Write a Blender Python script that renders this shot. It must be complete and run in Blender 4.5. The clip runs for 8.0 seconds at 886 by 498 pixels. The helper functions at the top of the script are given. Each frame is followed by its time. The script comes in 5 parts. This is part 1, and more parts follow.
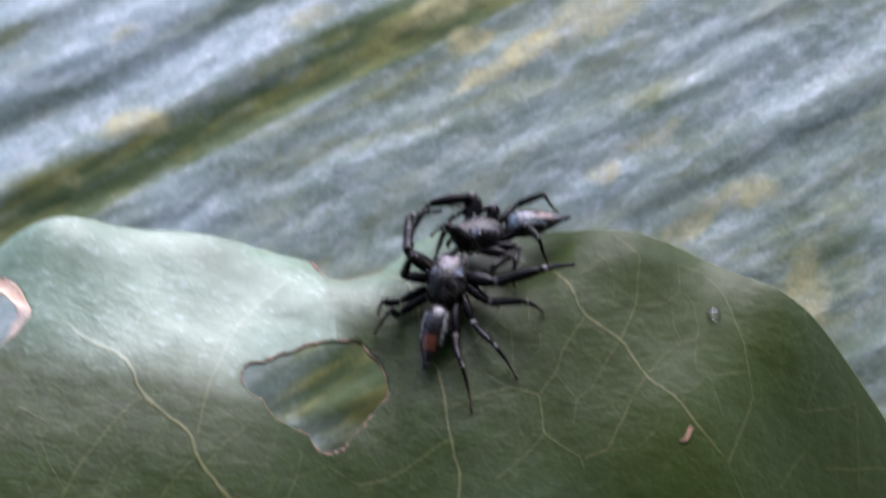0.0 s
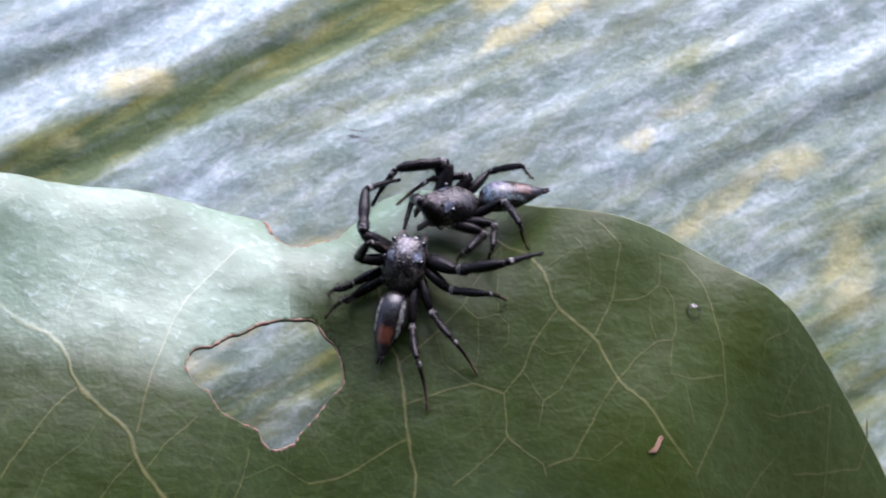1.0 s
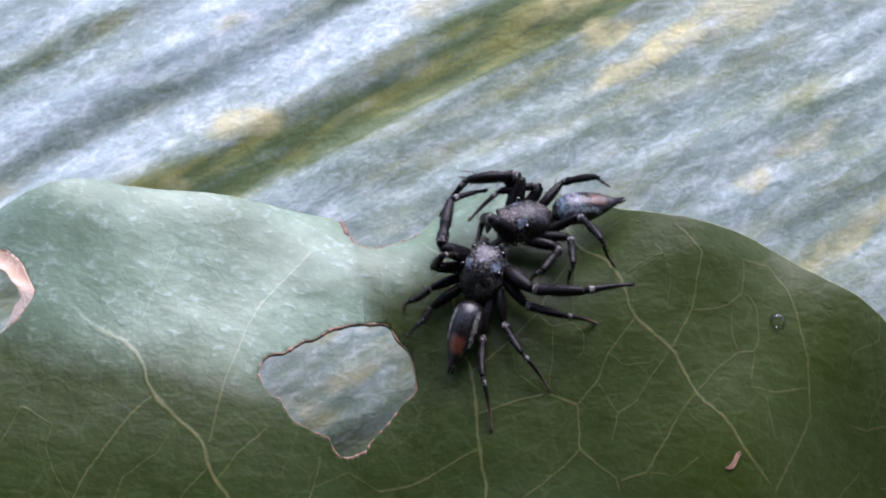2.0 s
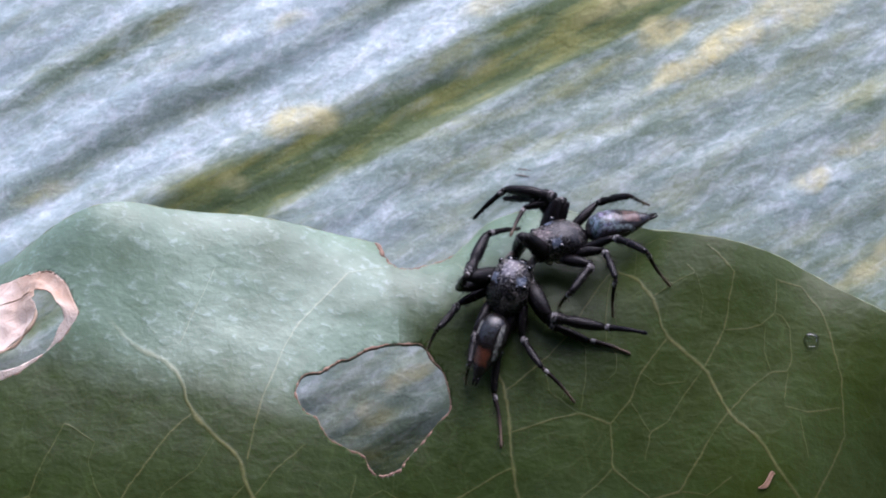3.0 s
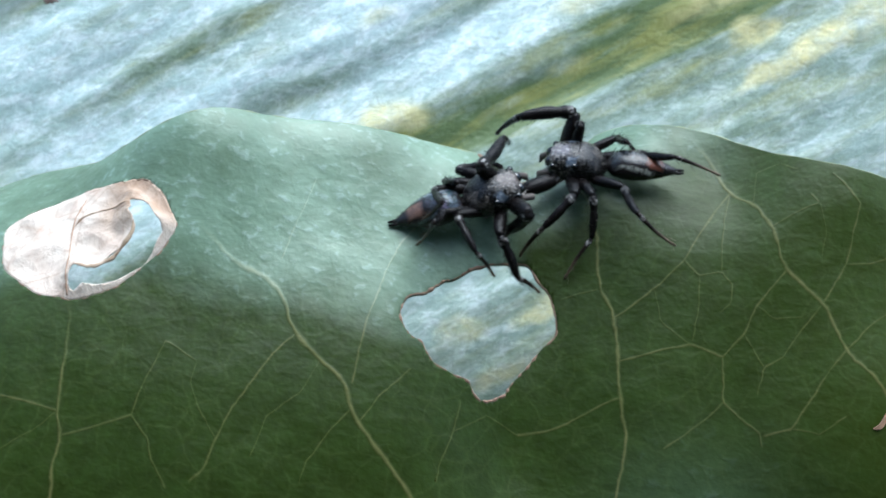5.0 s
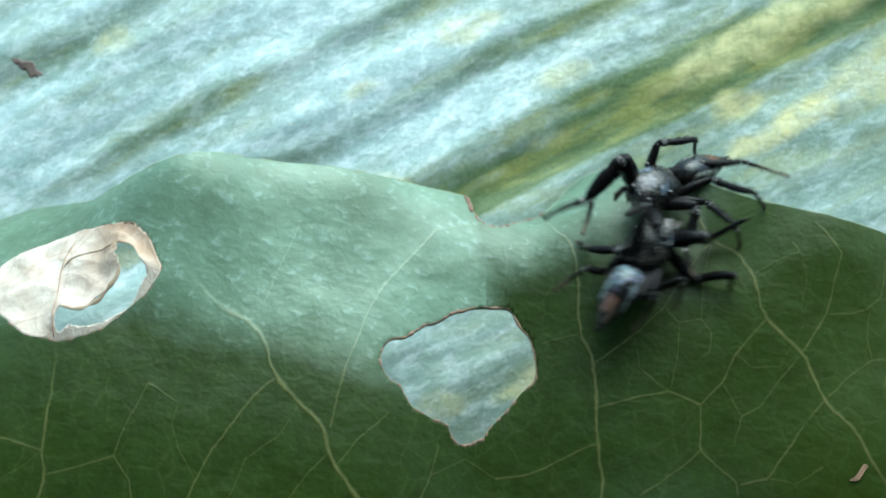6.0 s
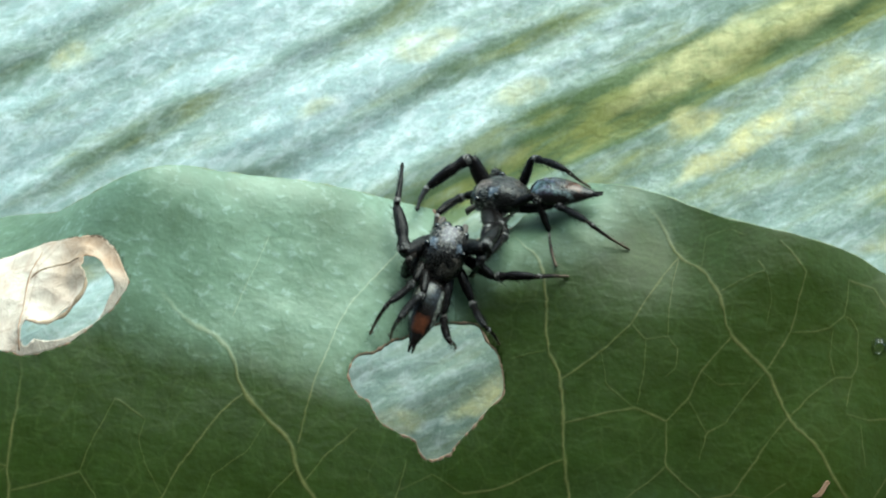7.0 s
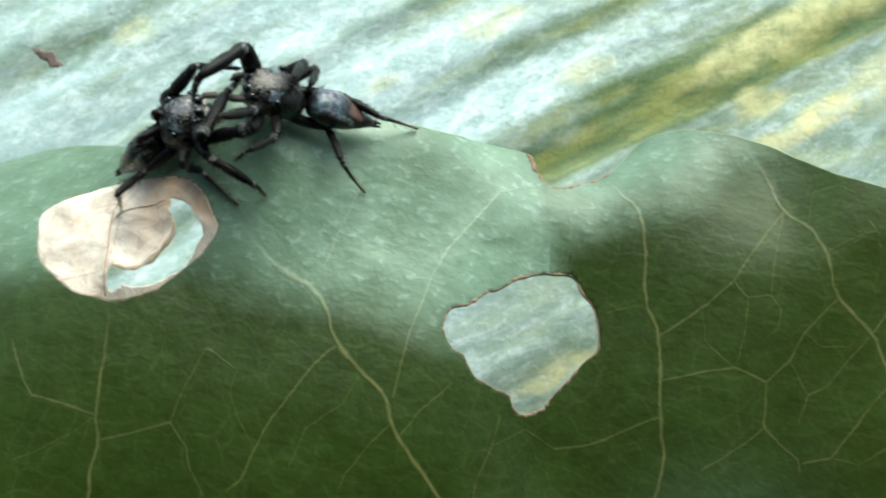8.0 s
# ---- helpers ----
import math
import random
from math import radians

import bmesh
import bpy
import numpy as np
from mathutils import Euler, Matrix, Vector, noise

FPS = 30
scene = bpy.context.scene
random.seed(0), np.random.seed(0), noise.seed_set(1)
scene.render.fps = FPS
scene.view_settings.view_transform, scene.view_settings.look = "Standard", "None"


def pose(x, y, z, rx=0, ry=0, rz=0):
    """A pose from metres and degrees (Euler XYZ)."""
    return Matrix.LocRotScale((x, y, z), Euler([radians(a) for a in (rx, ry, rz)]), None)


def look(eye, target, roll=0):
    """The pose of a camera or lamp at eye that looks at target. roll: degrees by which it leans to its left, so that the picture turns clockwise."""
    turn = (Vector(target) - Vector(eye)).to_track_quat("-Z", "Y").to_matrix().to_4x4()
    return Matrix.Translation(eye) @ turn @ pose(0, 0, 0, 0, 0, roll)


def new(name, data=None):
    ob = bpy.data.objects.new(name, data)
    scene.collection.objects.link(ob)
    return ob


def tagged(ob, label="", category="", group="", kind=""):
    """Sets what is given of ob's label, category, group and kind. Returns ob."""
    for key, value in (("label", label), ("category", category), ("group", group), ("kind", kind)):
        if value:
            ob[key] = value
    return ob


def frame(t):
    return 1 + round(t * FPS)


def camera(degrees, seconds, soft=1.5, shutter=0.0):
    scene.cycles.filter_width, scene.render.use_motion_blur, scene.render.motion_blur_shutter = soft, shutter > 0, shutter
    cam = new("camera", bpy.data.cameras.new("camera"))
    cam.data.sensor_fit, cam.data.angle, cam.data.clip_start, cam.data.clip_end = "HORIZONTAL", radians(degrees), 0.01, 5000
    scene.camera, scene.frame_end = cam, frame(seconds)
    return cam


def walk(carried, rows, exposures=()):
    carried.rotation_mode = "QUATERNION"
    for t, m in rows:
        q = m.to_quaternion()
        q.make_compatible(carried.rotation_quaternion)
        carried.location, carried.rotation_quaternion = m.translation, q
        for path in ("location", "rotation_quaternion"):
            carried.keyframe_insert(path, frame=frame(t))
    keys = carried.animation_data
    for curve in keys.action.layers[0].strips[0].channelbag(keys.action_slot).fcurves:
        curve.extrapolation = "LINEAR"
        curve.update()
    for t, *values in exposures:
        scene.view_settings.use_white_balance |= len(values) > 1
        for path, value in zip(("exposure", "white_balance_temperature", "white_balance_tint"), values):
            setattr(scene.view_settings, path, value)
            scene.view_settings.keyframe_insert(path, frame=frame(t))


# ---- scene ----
from mathutils import Quaternion

MM = 0.001


def mm(x, y, z, rx=0, ry=0, rz=0):
    """A pose from millimetres and degrees."""
    return pose(x * MM, y * MM, z * MM, rx, ry, rz)


# ---- camera: a phone held a hand's width from the leaf ----
cam = camera(40, 8.0, soft=1.9, shutter=0.3)
cam.data.dof.use_dof = True
cam.data.dof.focus_distance = 0.060
cam.data.dof.aperture_fstop = 110.0
walk(cam, [
    (0, mm(2.13, -59.05, 29.83, 65.76, 0.76, -6.89)),
    (0.2, mm(0.67, -53.86, 33.14, 58.15, -2.07, -8.53)),
    (0.5, mm(2.88, -52.11, 34.92, 55.70, -1.99, -7.98)),
    (0.7, mm(2.05, -50.17, 35.93, 55.04, -3.06, -8.75)),
    (1, mm(1.89, -49.60, 35.90, 56.16, -3.29, -7.72)),
    (1.2, mm(1.87, -48.02, 36.84, 54.44, -3.38, -6.60)),
    (1.5, mm(3.01, -46.07, 38.10, 51.83, -2.37, -4.88)),
    (3, mm(4.85, -47.22, 39.41, 53.32, 1.01, -1.40)),
    (3.2, mm(4.63, -46.40, 39.67, 52.00, 0.70, -1.12)),
    (3.5, mm(4.35, -44.79, 41.01, 49.52, 0.78, -0.36)),
    (3.8, mm(2.78, -46.59, 40.17, 50.95, 1.50, -0.09)),
    (4, mm(2.66, -46.08, 39.47, 49.81, 1.18, 1.05)),
    (4.2, mm(0.81, -45.73, 39.83, 49.50, 0.42, 0.07)),
    (4.5, mm(0.00, -44.59, 40.15, 47.97, 0.02, 0.03)),
    (5.8, mm(1.40, -40.66, 43.18, 44.17, 0.01, 1.40)),
    (6, mm(3.15, -40.74, 43.47, 44.91, 0.97, 2.15)),
    (6.2, mm(1.14, -40.81, 43.01, 45.40, -1.28, 0.24)),
    (6.5, mm(5.35, -39.64, 43.69, 44.07, -0.02, 1.17)),
    (6.8, mm(3.71, -39.00, 44.92, 43.48, -0.63, 1.36)),
    (7, mm(2.88, -39.85, 44.53, 44.33, -0.52, 1.25)),
    (7.2, mm(3.05, -40.43, 43.55, 44.06, 0.40, 1.73)),
    (7.5, mm(1.25, -39.13, 43.50, 41.12, -0.41, 2.52)),
    (7.7, mm(0.04, -36.47, 44.70, 38.32, -1.57, 1.78)),
    (8, mm(-2.47, -36.09, 45.01, 38.78, -1.84, 2.05)),
], exposures=[
    (0.0, 1.04, 5780, 27), (0.5, 1.13, 5850, 30), (1.0, 1.28, 5820, 30), (1.6, 1.07, 5760, 28),
    (3.0, 0.83, 5740, 28), (4.5, 0.90, 5520, 14), (5.8, 0.85, 5380, -12), (6.5, 0.80, 5750, -16), (7.2, 0.84, 6020, -11), (8.0, 0.90, 6250, -8),
])

# ---- light: bright overcast sky, the softened sun high behind the leaves ----
SUN_DIR = Vector((0.16, 0.38, 0.90)).normalized()
world = bpy.data.worlds.new("sky")
scene.world = world
world.use_nodes = True
wn = world.node_tree
wn.nodes.clear()
sky = wn.nodes.new("ShaderNodeTexSky")
sky.sky_type = "NISHITA"
sky.sun_disc = False
sky.sun_elevation = math.asin(SUN_DIR.z)
sky.sun_rotation = math.atan2(SUN_DIR.x, SUN_DIR.y)
sky.air_density = 1.4
sky.dust_density = 4.0
wbg = wn.nodes.new("ShaderNodeBackground")
wbg.inputs["Strength"].default_value = 0.13
wout = wn.nodes.new("ShaderNodeOutputWorld")
wn.links.new(sky.outputs["Color"], wbg.inputs["Color"])
wn.links.new(wbg.outputs["Background"], wout.inputs["Surface"])
sun_data = bpy.data.lights.new("sun", "SUN")
sun_data.energy = 2.3
sun_data.angle = radians(55)
sun_data.color = (1.0, 0.98, 0.95)
sun = new("sun", sun_data)
sun.matrix_world = look(SUN_DIR * 2.0, (0, 0, 0))


# ---- material helpers ----
class Shade:
    """A small node-graph writer."""

    def __init__(self, name):
        self.mat = bpy.data.materials.new(name)
        self.mat.use_nodes = True
        self.t = self.mat.node_tree
        self.t.nodes.clear()
        self.out = self.t.nodes.new("ShaderNodeOutputMaterial")
        self.bsdf = self.t.nodes.new("ShaderNodeBsdfPrincipled")
        self.t.links.new(self.bsdf.outputs[0], self.out.inputs["Surface"])
        self.coord = self.t.nodes.new("ShaderNodeTexCoord")

    def node(self, kind, **inputs):
        n = self.t.nodes.new(kind)
        for key, value in inputs.items():
            self.put(n.inputs[key.replace("_", " ")], value)
        return n

    def put(self, socket, value):
        if isinstance(value, bpy.types.NodeSocket):
            self.t.links.new(value, socket)
        else:
            socket.default_value = value

    def set(self, **inputs):
        for key, value in inputs.items():
            self.put(self.bsdf.inputs[key.replace("_", " ")], value)

    def place(self, scale=(1, 1, 1), turn=(0, 0, 0)):
        """Object coordinates in millimetres, turned and then stretched."""
        turned = self.t.nodes.new("ShaderNodeMapping")
        turned.inputs["Rotation"].default_value = [radians(a) for a in turn]
        self.t.links.new(self.coord.outputs["Object"], turned.inputs["Vector"])
        n = self.t.nodes.new("ShaderNodeMapping")
        n.inputs["Scale"].default_value = [1000 * s for s in scale]
        self.t.links.new(turned.outputs[0], n.inputs["Vector"])
        return n.outputs[0]

    def noise(self, vec, scale, detail=4, rough=0.55, distortion=0.0):
        n = self.node("ShaderNodeTexNoise", Vector=vec, Scale=scale, Detail=detail, Roughness=rough, Distortion=distortion)
        return n.outputs["Fac"]

    def cells(self, vec, scale, feature="DISTANCE_TO_EDGE"):
        n = self.t.nodes.new("ShaderNodeTexVoronoi")
        n.feature = feature
        self.put(n.inputs["Vector"], vec)
        n.inputs["Scale"].default_value = scale
        return n.outputs["Distance"]

    def ramp(self, fac, *stops):
        n = self.t.nodes.new("ShaderNodeValToRGB")
        self.put(n.inputs[0], fac)
        while len(n.color_ramp.elements) < len(stops):
            n.color_ramp.elements.new(0.5)
        for e, (at, c) in zip(n.color_ramp.elements, stops):
            e.position = at
            e.color = (*c, 1) if not isinstance(c, (int, float)) else (c, c, c, 1)
        return n.outputs[0]

    def mix(self, fac, a, b, blend="MIX"):
        n = self.t.nodes.new("ShaderNodeMix")
        n.data_type = "RGBA"
        n.blend_type = blend
        self.put(n.inputs[0], fac)
        self.put(n.inputs[6], a if isinstance(a, bpy.types.NodeSocket) else (*a, 1))
        self.put(n.inputs[7], b if isinstance(b, bpy.types.NodeSocket) else (*b, 1))
        return n.outputs[2]

    def math(self, op, a, b=0.0, clamp=False):
        n = self.t.nodes.new("ShaderNodeMath")
        n.operation = op
        n.use_clamp = clamp
        self.put(n.inputs[0], a)
        self.put(n.inputs[1], b)
        return n.outputs[0]

    def attr(self, name):
        n = self.t.nodes.new("ShaderNodeAttribute")
        n.attribute_name = name
        return n.outputs["Fac"]

    def bump(self, height, strength=0.3, distance=0.05, normal=None):
        n = self.node("ShaderNodeBump", Height=height, Strength=strength, Distance=distance * MM)
        if normal is not None:
            self.put(n.inputs["Normal"], normal)
        return n.outputs[0]


def leaf_material():
    """Waxy dark green blade with a fine pale net of veins and scuffed cuticle."""
    s = Shade("leaf_green")
    p = s.place()
    warp = s.t.nodes.new("ShaderNodeVectorMath")
    warp.operation = "ADD"
    wob = s.node("ShaderNodeTexNoise", Vector=p, Scale=0.5, Detail=3.0)
    s.put(warp.inputs[0], p)
    sc = s.t.nodes.new("ShaderNodeVectorMath")
    sc.operation = "SCALE"
    s.put(sc.inputs[0], wob.outputs["Color"])
    sc.inputs["Scale"].default_value = 1.2
    s.put(warp.inputs[1], sc.outputs[0])
    net = s.cells(warp.outputs[0], 0.62)
    fine = s.cells(warp.outputs[0], 2.1)
    netline = s.ramp(net, (0.0, 1.0), (0.03, 0.5), (0.07, 0.0))
    fineline = s.ramp(fine, (0.0, 1.0), (0.10, 0.0))
    tone = s.noise(p, 0.12, 5)
    base = s.mix(tone, (0.012, 0.023, 0.0013), (0.024, 0.040, 0.0028))
    # brightness put into the colour: a lighter green towards the right end
    base = s.mix(s.math("MULTIPLY", s.attr("right_lift"), 0.6), base, s.mix(tone, (0.026, 0.040, 0.003), (0.046, 0.068, 0.006)))
    mott = s.noise(p, 0.9, 6, 0.65)
    base = s.mix(s.ramp(mott, (0.35, 0.0), (0.75, 0.6)), base, (0.036, 0.066, 0.010))
    patchy = s.ramp(s.noise(p, 0.22, 3), (0.3, 0.12), (0.7, 0.6))
    base = s.mix(s.math("MULTIPLY", s.math("MULTIPLY", netline, patchy), 0.42), base, (0.075, 0.10, 0.028))
    base = s.mix(s.math("MULTIPLY", fineline, 0.02), base, (0.13, 0.18, 0.06))
    mark = s.attr("vein_mark")
    veined = s.mix(s.noise(p, 1.3, 5, 0.6), (0.075, 0.088, 0.024), (0.18, 0.165, 0.062))
    # pale sky sheen and its light and dark flecks, painted into the colour
    sheen_share = s.attr("wax_bloom")
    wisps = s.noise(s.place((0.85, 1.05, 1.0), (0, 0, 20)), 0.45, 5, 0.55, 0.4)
    sheen_share = s.math("MULTIPLY", sheen_share, s.ramp(wisps, (0.30, 0.62), (0.62, 1.0)))
    base = s.mix(s.math("MULTIPLY", sheen_share, 0.8), base, (0.20, 0.31, 0.215))
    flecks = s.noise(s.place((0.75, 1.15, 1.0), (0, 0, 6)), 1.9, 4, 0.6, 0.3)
    base = s.mix(s.math("MULTIPLY", s.math("MULTIPLY", s.ramp(flecks, (0.56, 0.0), (0.66, 1.0)), sheen_share), 0.42), base, (0.36, 0.47, 0.42))
    base = s.mix(s.math("MULTIPLY", s.math("MULTIPLY", s.ramp(flecks, (0.34, 1.0), (0.43, 0.0)), sheen_share), 0.34), base, (0.075, 0.125, 0.06))
    veined = s.mix(sheen_share, veined, (0.34, 0.41, 0.28))
    base = s.mix(s.math("MULTIPLY", mark, s.ramp(s.noise(p, 1.1, 6, 0.7), (0.30, 0.45), (0.62, 1.0))), base, veined)
    fib = s.noise(s.place((0.8, 1.15, 1.0), (0, 0, 6)), 1.8, 5, 0.58, 0.3)
    grain = s.noise(p, 7.0, 5, 0.7)
    scuff = s.ramp(s.noise(p, 1.6, 8, 0.75, 1.5), (0.45, 0.0), (0.62, 1.0))
    rough = s.math("ADD", s.math("MULTIPLY", fib, 0.16), 0.36)
    rough = s.math("ADD", rough, s.math("MULTIPLY", scuff, 0.08))
    n1 = s.bump(fib, 0.08, 0.06)
    n2 = s.bump(grain, 0.05, 0.03, n1)
    n3 = s.bump(netline, 0.06, 0.04, n2)
    n3 = s.bump(s.noise(s.place((0.75, 1.15, 1.0), (0, 0, 6)), 1.9, 3, 0.5, 0.3), 0.30, 0.13, n3)
    pebble = s.cells(warp.outputs[0], 3.4, "F1")
    n4 = s.bump(pebble, 0.12, 0.05, n3)
    s.set(Base_Color=base, Roughness=rough, Normal=n4, Specular_IOR_Level=s.math("ADD", 0.25, s.math("MULTIPLY", sheen_share, 0.43)))
    return s.mat


def margin_material():
    s = Shade("margin_pale")
    p = s.place()
    c = s.mix(s.noise(p, 0.8, 5), (0.09, 0.12, 0.045), (0.26, 0.30, 0.17))
    s.set(Base_Color=c, Roughness=0.45, Normal=s.bump(s.noise(p, 6, 4), 0.4, 0.03))
    return s.mat


def rim_material():
    s = Shade("rim_browned")
    p = s.place()
    c = s.mix(s.noise(p, 2.0, 5), (0.09, 0.05, 0.033), (0.34, 0.22, 0.15))
    s.set(Base_Color=c, Roughness=0.75, Normal=s.bump(s.noise(p, 8, 4), 0.5, 0.04))
    return s.mat


def paper_material(name="dry_papery_tissue", low=(0.54, 0.43, 0.35), high=(0.76, 0.68, 0.58)):
    """Dead, papery tissue."""
    s = Shade(name)
    p = s.place()
    c = s.mix(s.ramp(s.noise(p, 0.5, 6, 0.6), (0.3, 0.0), (0.7, 1.0)), low, high)
    stain = s.ramp(s.noise(p, 0.8, 7, 0.7, 0.6), (0.53, 0.0), (0.72, 0.75))
    c = s.mix(stain, c, (0.44, 0.27, 0.19))
    c = s.mix(s.math("MULTIPLY", s.attr("browned"), s.ramp(s.noise(p, 1.1, 6, 0.65), (0.25, 0.5), (0.6, 1.0))), c, (0.42, 0.28, 0.185))
    crack = s.ramp(s.cells(s.place((1.3, 0.8, 1), (0, 0, 20)), 0.35), (0.0, 0.5), (0.03, 0.0))
    c = s.mix(crack, c, (0.42, 0.29, 0.20))
    n1 = s.bump(s.noise(p, 0.8, 6, 0.6, 0.5), 0.5, 0.35)
    s.set(Base_Color=c, Roughness=0.6, Normal=s.bump(s.noise(p, 9, 4), 0.3, 0.03, n1))
    return s.mat


def backleaf_material():
    """Pleated blade: painted sky-sheen stripes, green furrows and yellow variegation."""
    s = Shade("leaf_variegated")
    p = s.place()
    along = s.place((0.30, 1.6, 1.0), (0, 0, -27))
    tone = s.noise(along, 0.25, 5)
    green = s.mix(tone, (0.078, 0.122, 0.052), (0.17, 0.225, 0.10))
    green = s.mix(s.ramp(s.noise(along, 0.45, 6, 0.6), (0.47, 0.0), (0.62, 0.8)), green, (0.29, 0.30, 0.095))
    pale_sheen = s.mix(s.noise(along, 0.6, 5, 0.55), (0.29, 0.41, 0.395), (0.51, 0.635, 0.645))
    mottle = s.noise(s.place((0.5, 1.45, 1.0), (0, 0, -27)), 0.8, 5, 0.58, 0.5)
    much = s.math("ADD", s.attr("pale_sheen"), s.math("MULTIPLY", s.math("SUBTRACT", mottle, 0.5), 0.6), True)
    base = s.mix(much, green, pale_sheen)
    # white glints, flecks and ridge lines painted on as the crinkles' shine
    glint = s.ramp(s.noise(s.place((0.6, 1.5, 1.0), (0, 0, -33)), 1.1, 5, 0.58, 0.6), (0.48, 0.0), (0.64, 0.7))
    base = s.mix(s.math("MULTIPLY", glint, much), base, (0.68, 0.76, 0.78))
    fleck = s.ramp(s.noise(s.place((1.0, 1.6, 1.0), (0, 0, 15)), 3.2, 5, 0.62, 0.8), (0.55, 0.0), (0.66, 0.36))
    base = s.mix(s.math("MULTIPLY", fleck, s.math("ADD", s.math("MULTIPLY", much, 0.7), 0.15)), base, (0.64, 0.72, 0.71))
    spots = s.math("MULTIPLY", s.attr("variegation"), s.ramp(s.noise(p, 0.8, 6, 0.65), (0.30, 0.25), (0.58, 1.0)))
    base = s.mix(spots, base, (0.64, 0.60, 0.30))
    crinkle = s.noise(s.place((0.8, 1.25, 1.0), (0, 0, -27)), 1.1, 5, 0.6, 0.7)
    bend = s.t.nodes.new("ShaderNodeVectorMath")
    bend.operation = "ADD"
    s.put(bend.inputs[0], s.place((1.0, 1.5, 1.0), (0, 0, -27)))
    push = s.node("ShaderNodeTexNoise", Vector=p, Scale=0.9, Detail=6.0, Roughness=0.75)
    s.put(bend.inputs[1], push.outputs["Color"])
    facets = s.cells(bend.outputs[0], 1.15)
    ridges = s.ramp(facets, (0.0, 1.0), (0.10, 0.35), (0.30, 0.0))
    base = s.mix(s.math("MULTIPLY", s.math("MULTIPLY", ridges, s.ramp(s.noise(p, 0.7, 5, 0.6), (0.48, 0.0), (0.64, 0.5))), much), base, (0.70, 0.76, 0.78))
    pits = s.ramp(s.noise(s.place((0.8, 1.3, 1.0), (0, 0, -27)), 1.8, 4, 0.6, 0.5), (0.30, 0.3), (0.42, 0.0))
    base = s.mix(pits, base, green)
    rough = s.math("ADD", s.math("MULTIPLY", mottle, 0.30), 0.24)
    n1 = s.bump(crinkle, 0.38, 0.20)
    n2 = s.bump(mottle, 0.30, 0.10, n1)
    n2 = s.bump(ridges, 0.10, 0.08, n2)
    s.set(Base_Color=base, Roughness=rough, Normal=n2, Specular_IOR_Level=s.math("ADD", 0.22, s.math("MULTIPLY", much, 0.38)))
    return s.mat


def shell_material(name, brow):
    """Black head shell: a patch of pale scales behind the eyes, bluish flecks on the flanks, a bare glossy rear."""
    s = Shade(name)
    p = s.place()
    sep = s.t.nodes.new("ShaderNodeSeparateXYZ")
    s.put(sep.inputs[0], p)
    n = s.math("MULTIPLY", s.math("SUBTRACT", s.noise(p, 1.8, 6, 0.7), 0.5), 1.8)
    ax = s.math("ADD", s.math("ABSOLUTE", sep.outputs[0]), s.math("MULTIPLY", n, 0.5))
    y = s.math("ADD", sep.outputs[1], s.math("MULTIPLY", n, 0.6))
    c = s.mix(s.noise(p, 2.5, 5), (0.003, 0.003, 0.0035), (0.010, 0.009, 0.009))
    fleck = s.ramp(s.noise(p, 6.5, 5, 0.75), (0.52, 0.0), (0.64, 1.0))
    front = s.ramp(y, (0.30, 0.0), (0.50, 1.0), (0.95, 1.0))
    mid = s.ramp(ax, (0.26, 1.0), (0.44, 0.0))
    c = s.mix(s.math("MULTIPLY", s.math("MULTIPLY", front, mid), s.math("ADD", s.math("MULTIPLY", fleck, 0.55), 0.22)), c, brow)
    scurf = s.ramp(s.noise(p, 1.15, 4, 0.55, 0.6), (0.54, 0.0), (0.60, 1.0))
    scurf = s.math("MULTIPLY", scurf, s.math("ADD", s.math("MULTIPLY", fleck, 0.30), 0.12))
    c = s.mix(scurf, c, (0.36, 0.31, 0.27))
    flank = s.math("MULTIPLY", s.ramp(ax, (0.45, 0.0), (0.6, 1.0), (0.85, 1.0), (0.95, 0.0)), s.ramp(y, (0.0, 0.0), (0.1, 1.0), (0.45, 1.0), (0.6, 0.0)))
    c = s.mix(s.math("MULTIPLY", flank, s.math("ADD", s.math("MULTIPLY", fleck, 0.55), 0.35)), c, (0.24, 0.31, 0.42))
    c = s.mix(s.math("MULTIPLY", s.math("MULTIPLY", fleck, 0.55), s.ramp(y, (0.0, 0.15), (0.3, 1.0))), c, (0.45, 0.42, 0.38))
    hair = s.noise(s.place((5, 1, 5)), 3.0, 5, 0.7)
    s.set(Base_Color=c, Roughness=s.math("ADD", s.math("MULTIPLY", hair, 0.25), 0.14), Normal=s.bump(fleck, 0.35, 0.04, s.bump(hair, 0.3, 0.05)), Specular_IOR_Level=0.42)
    return s.mat


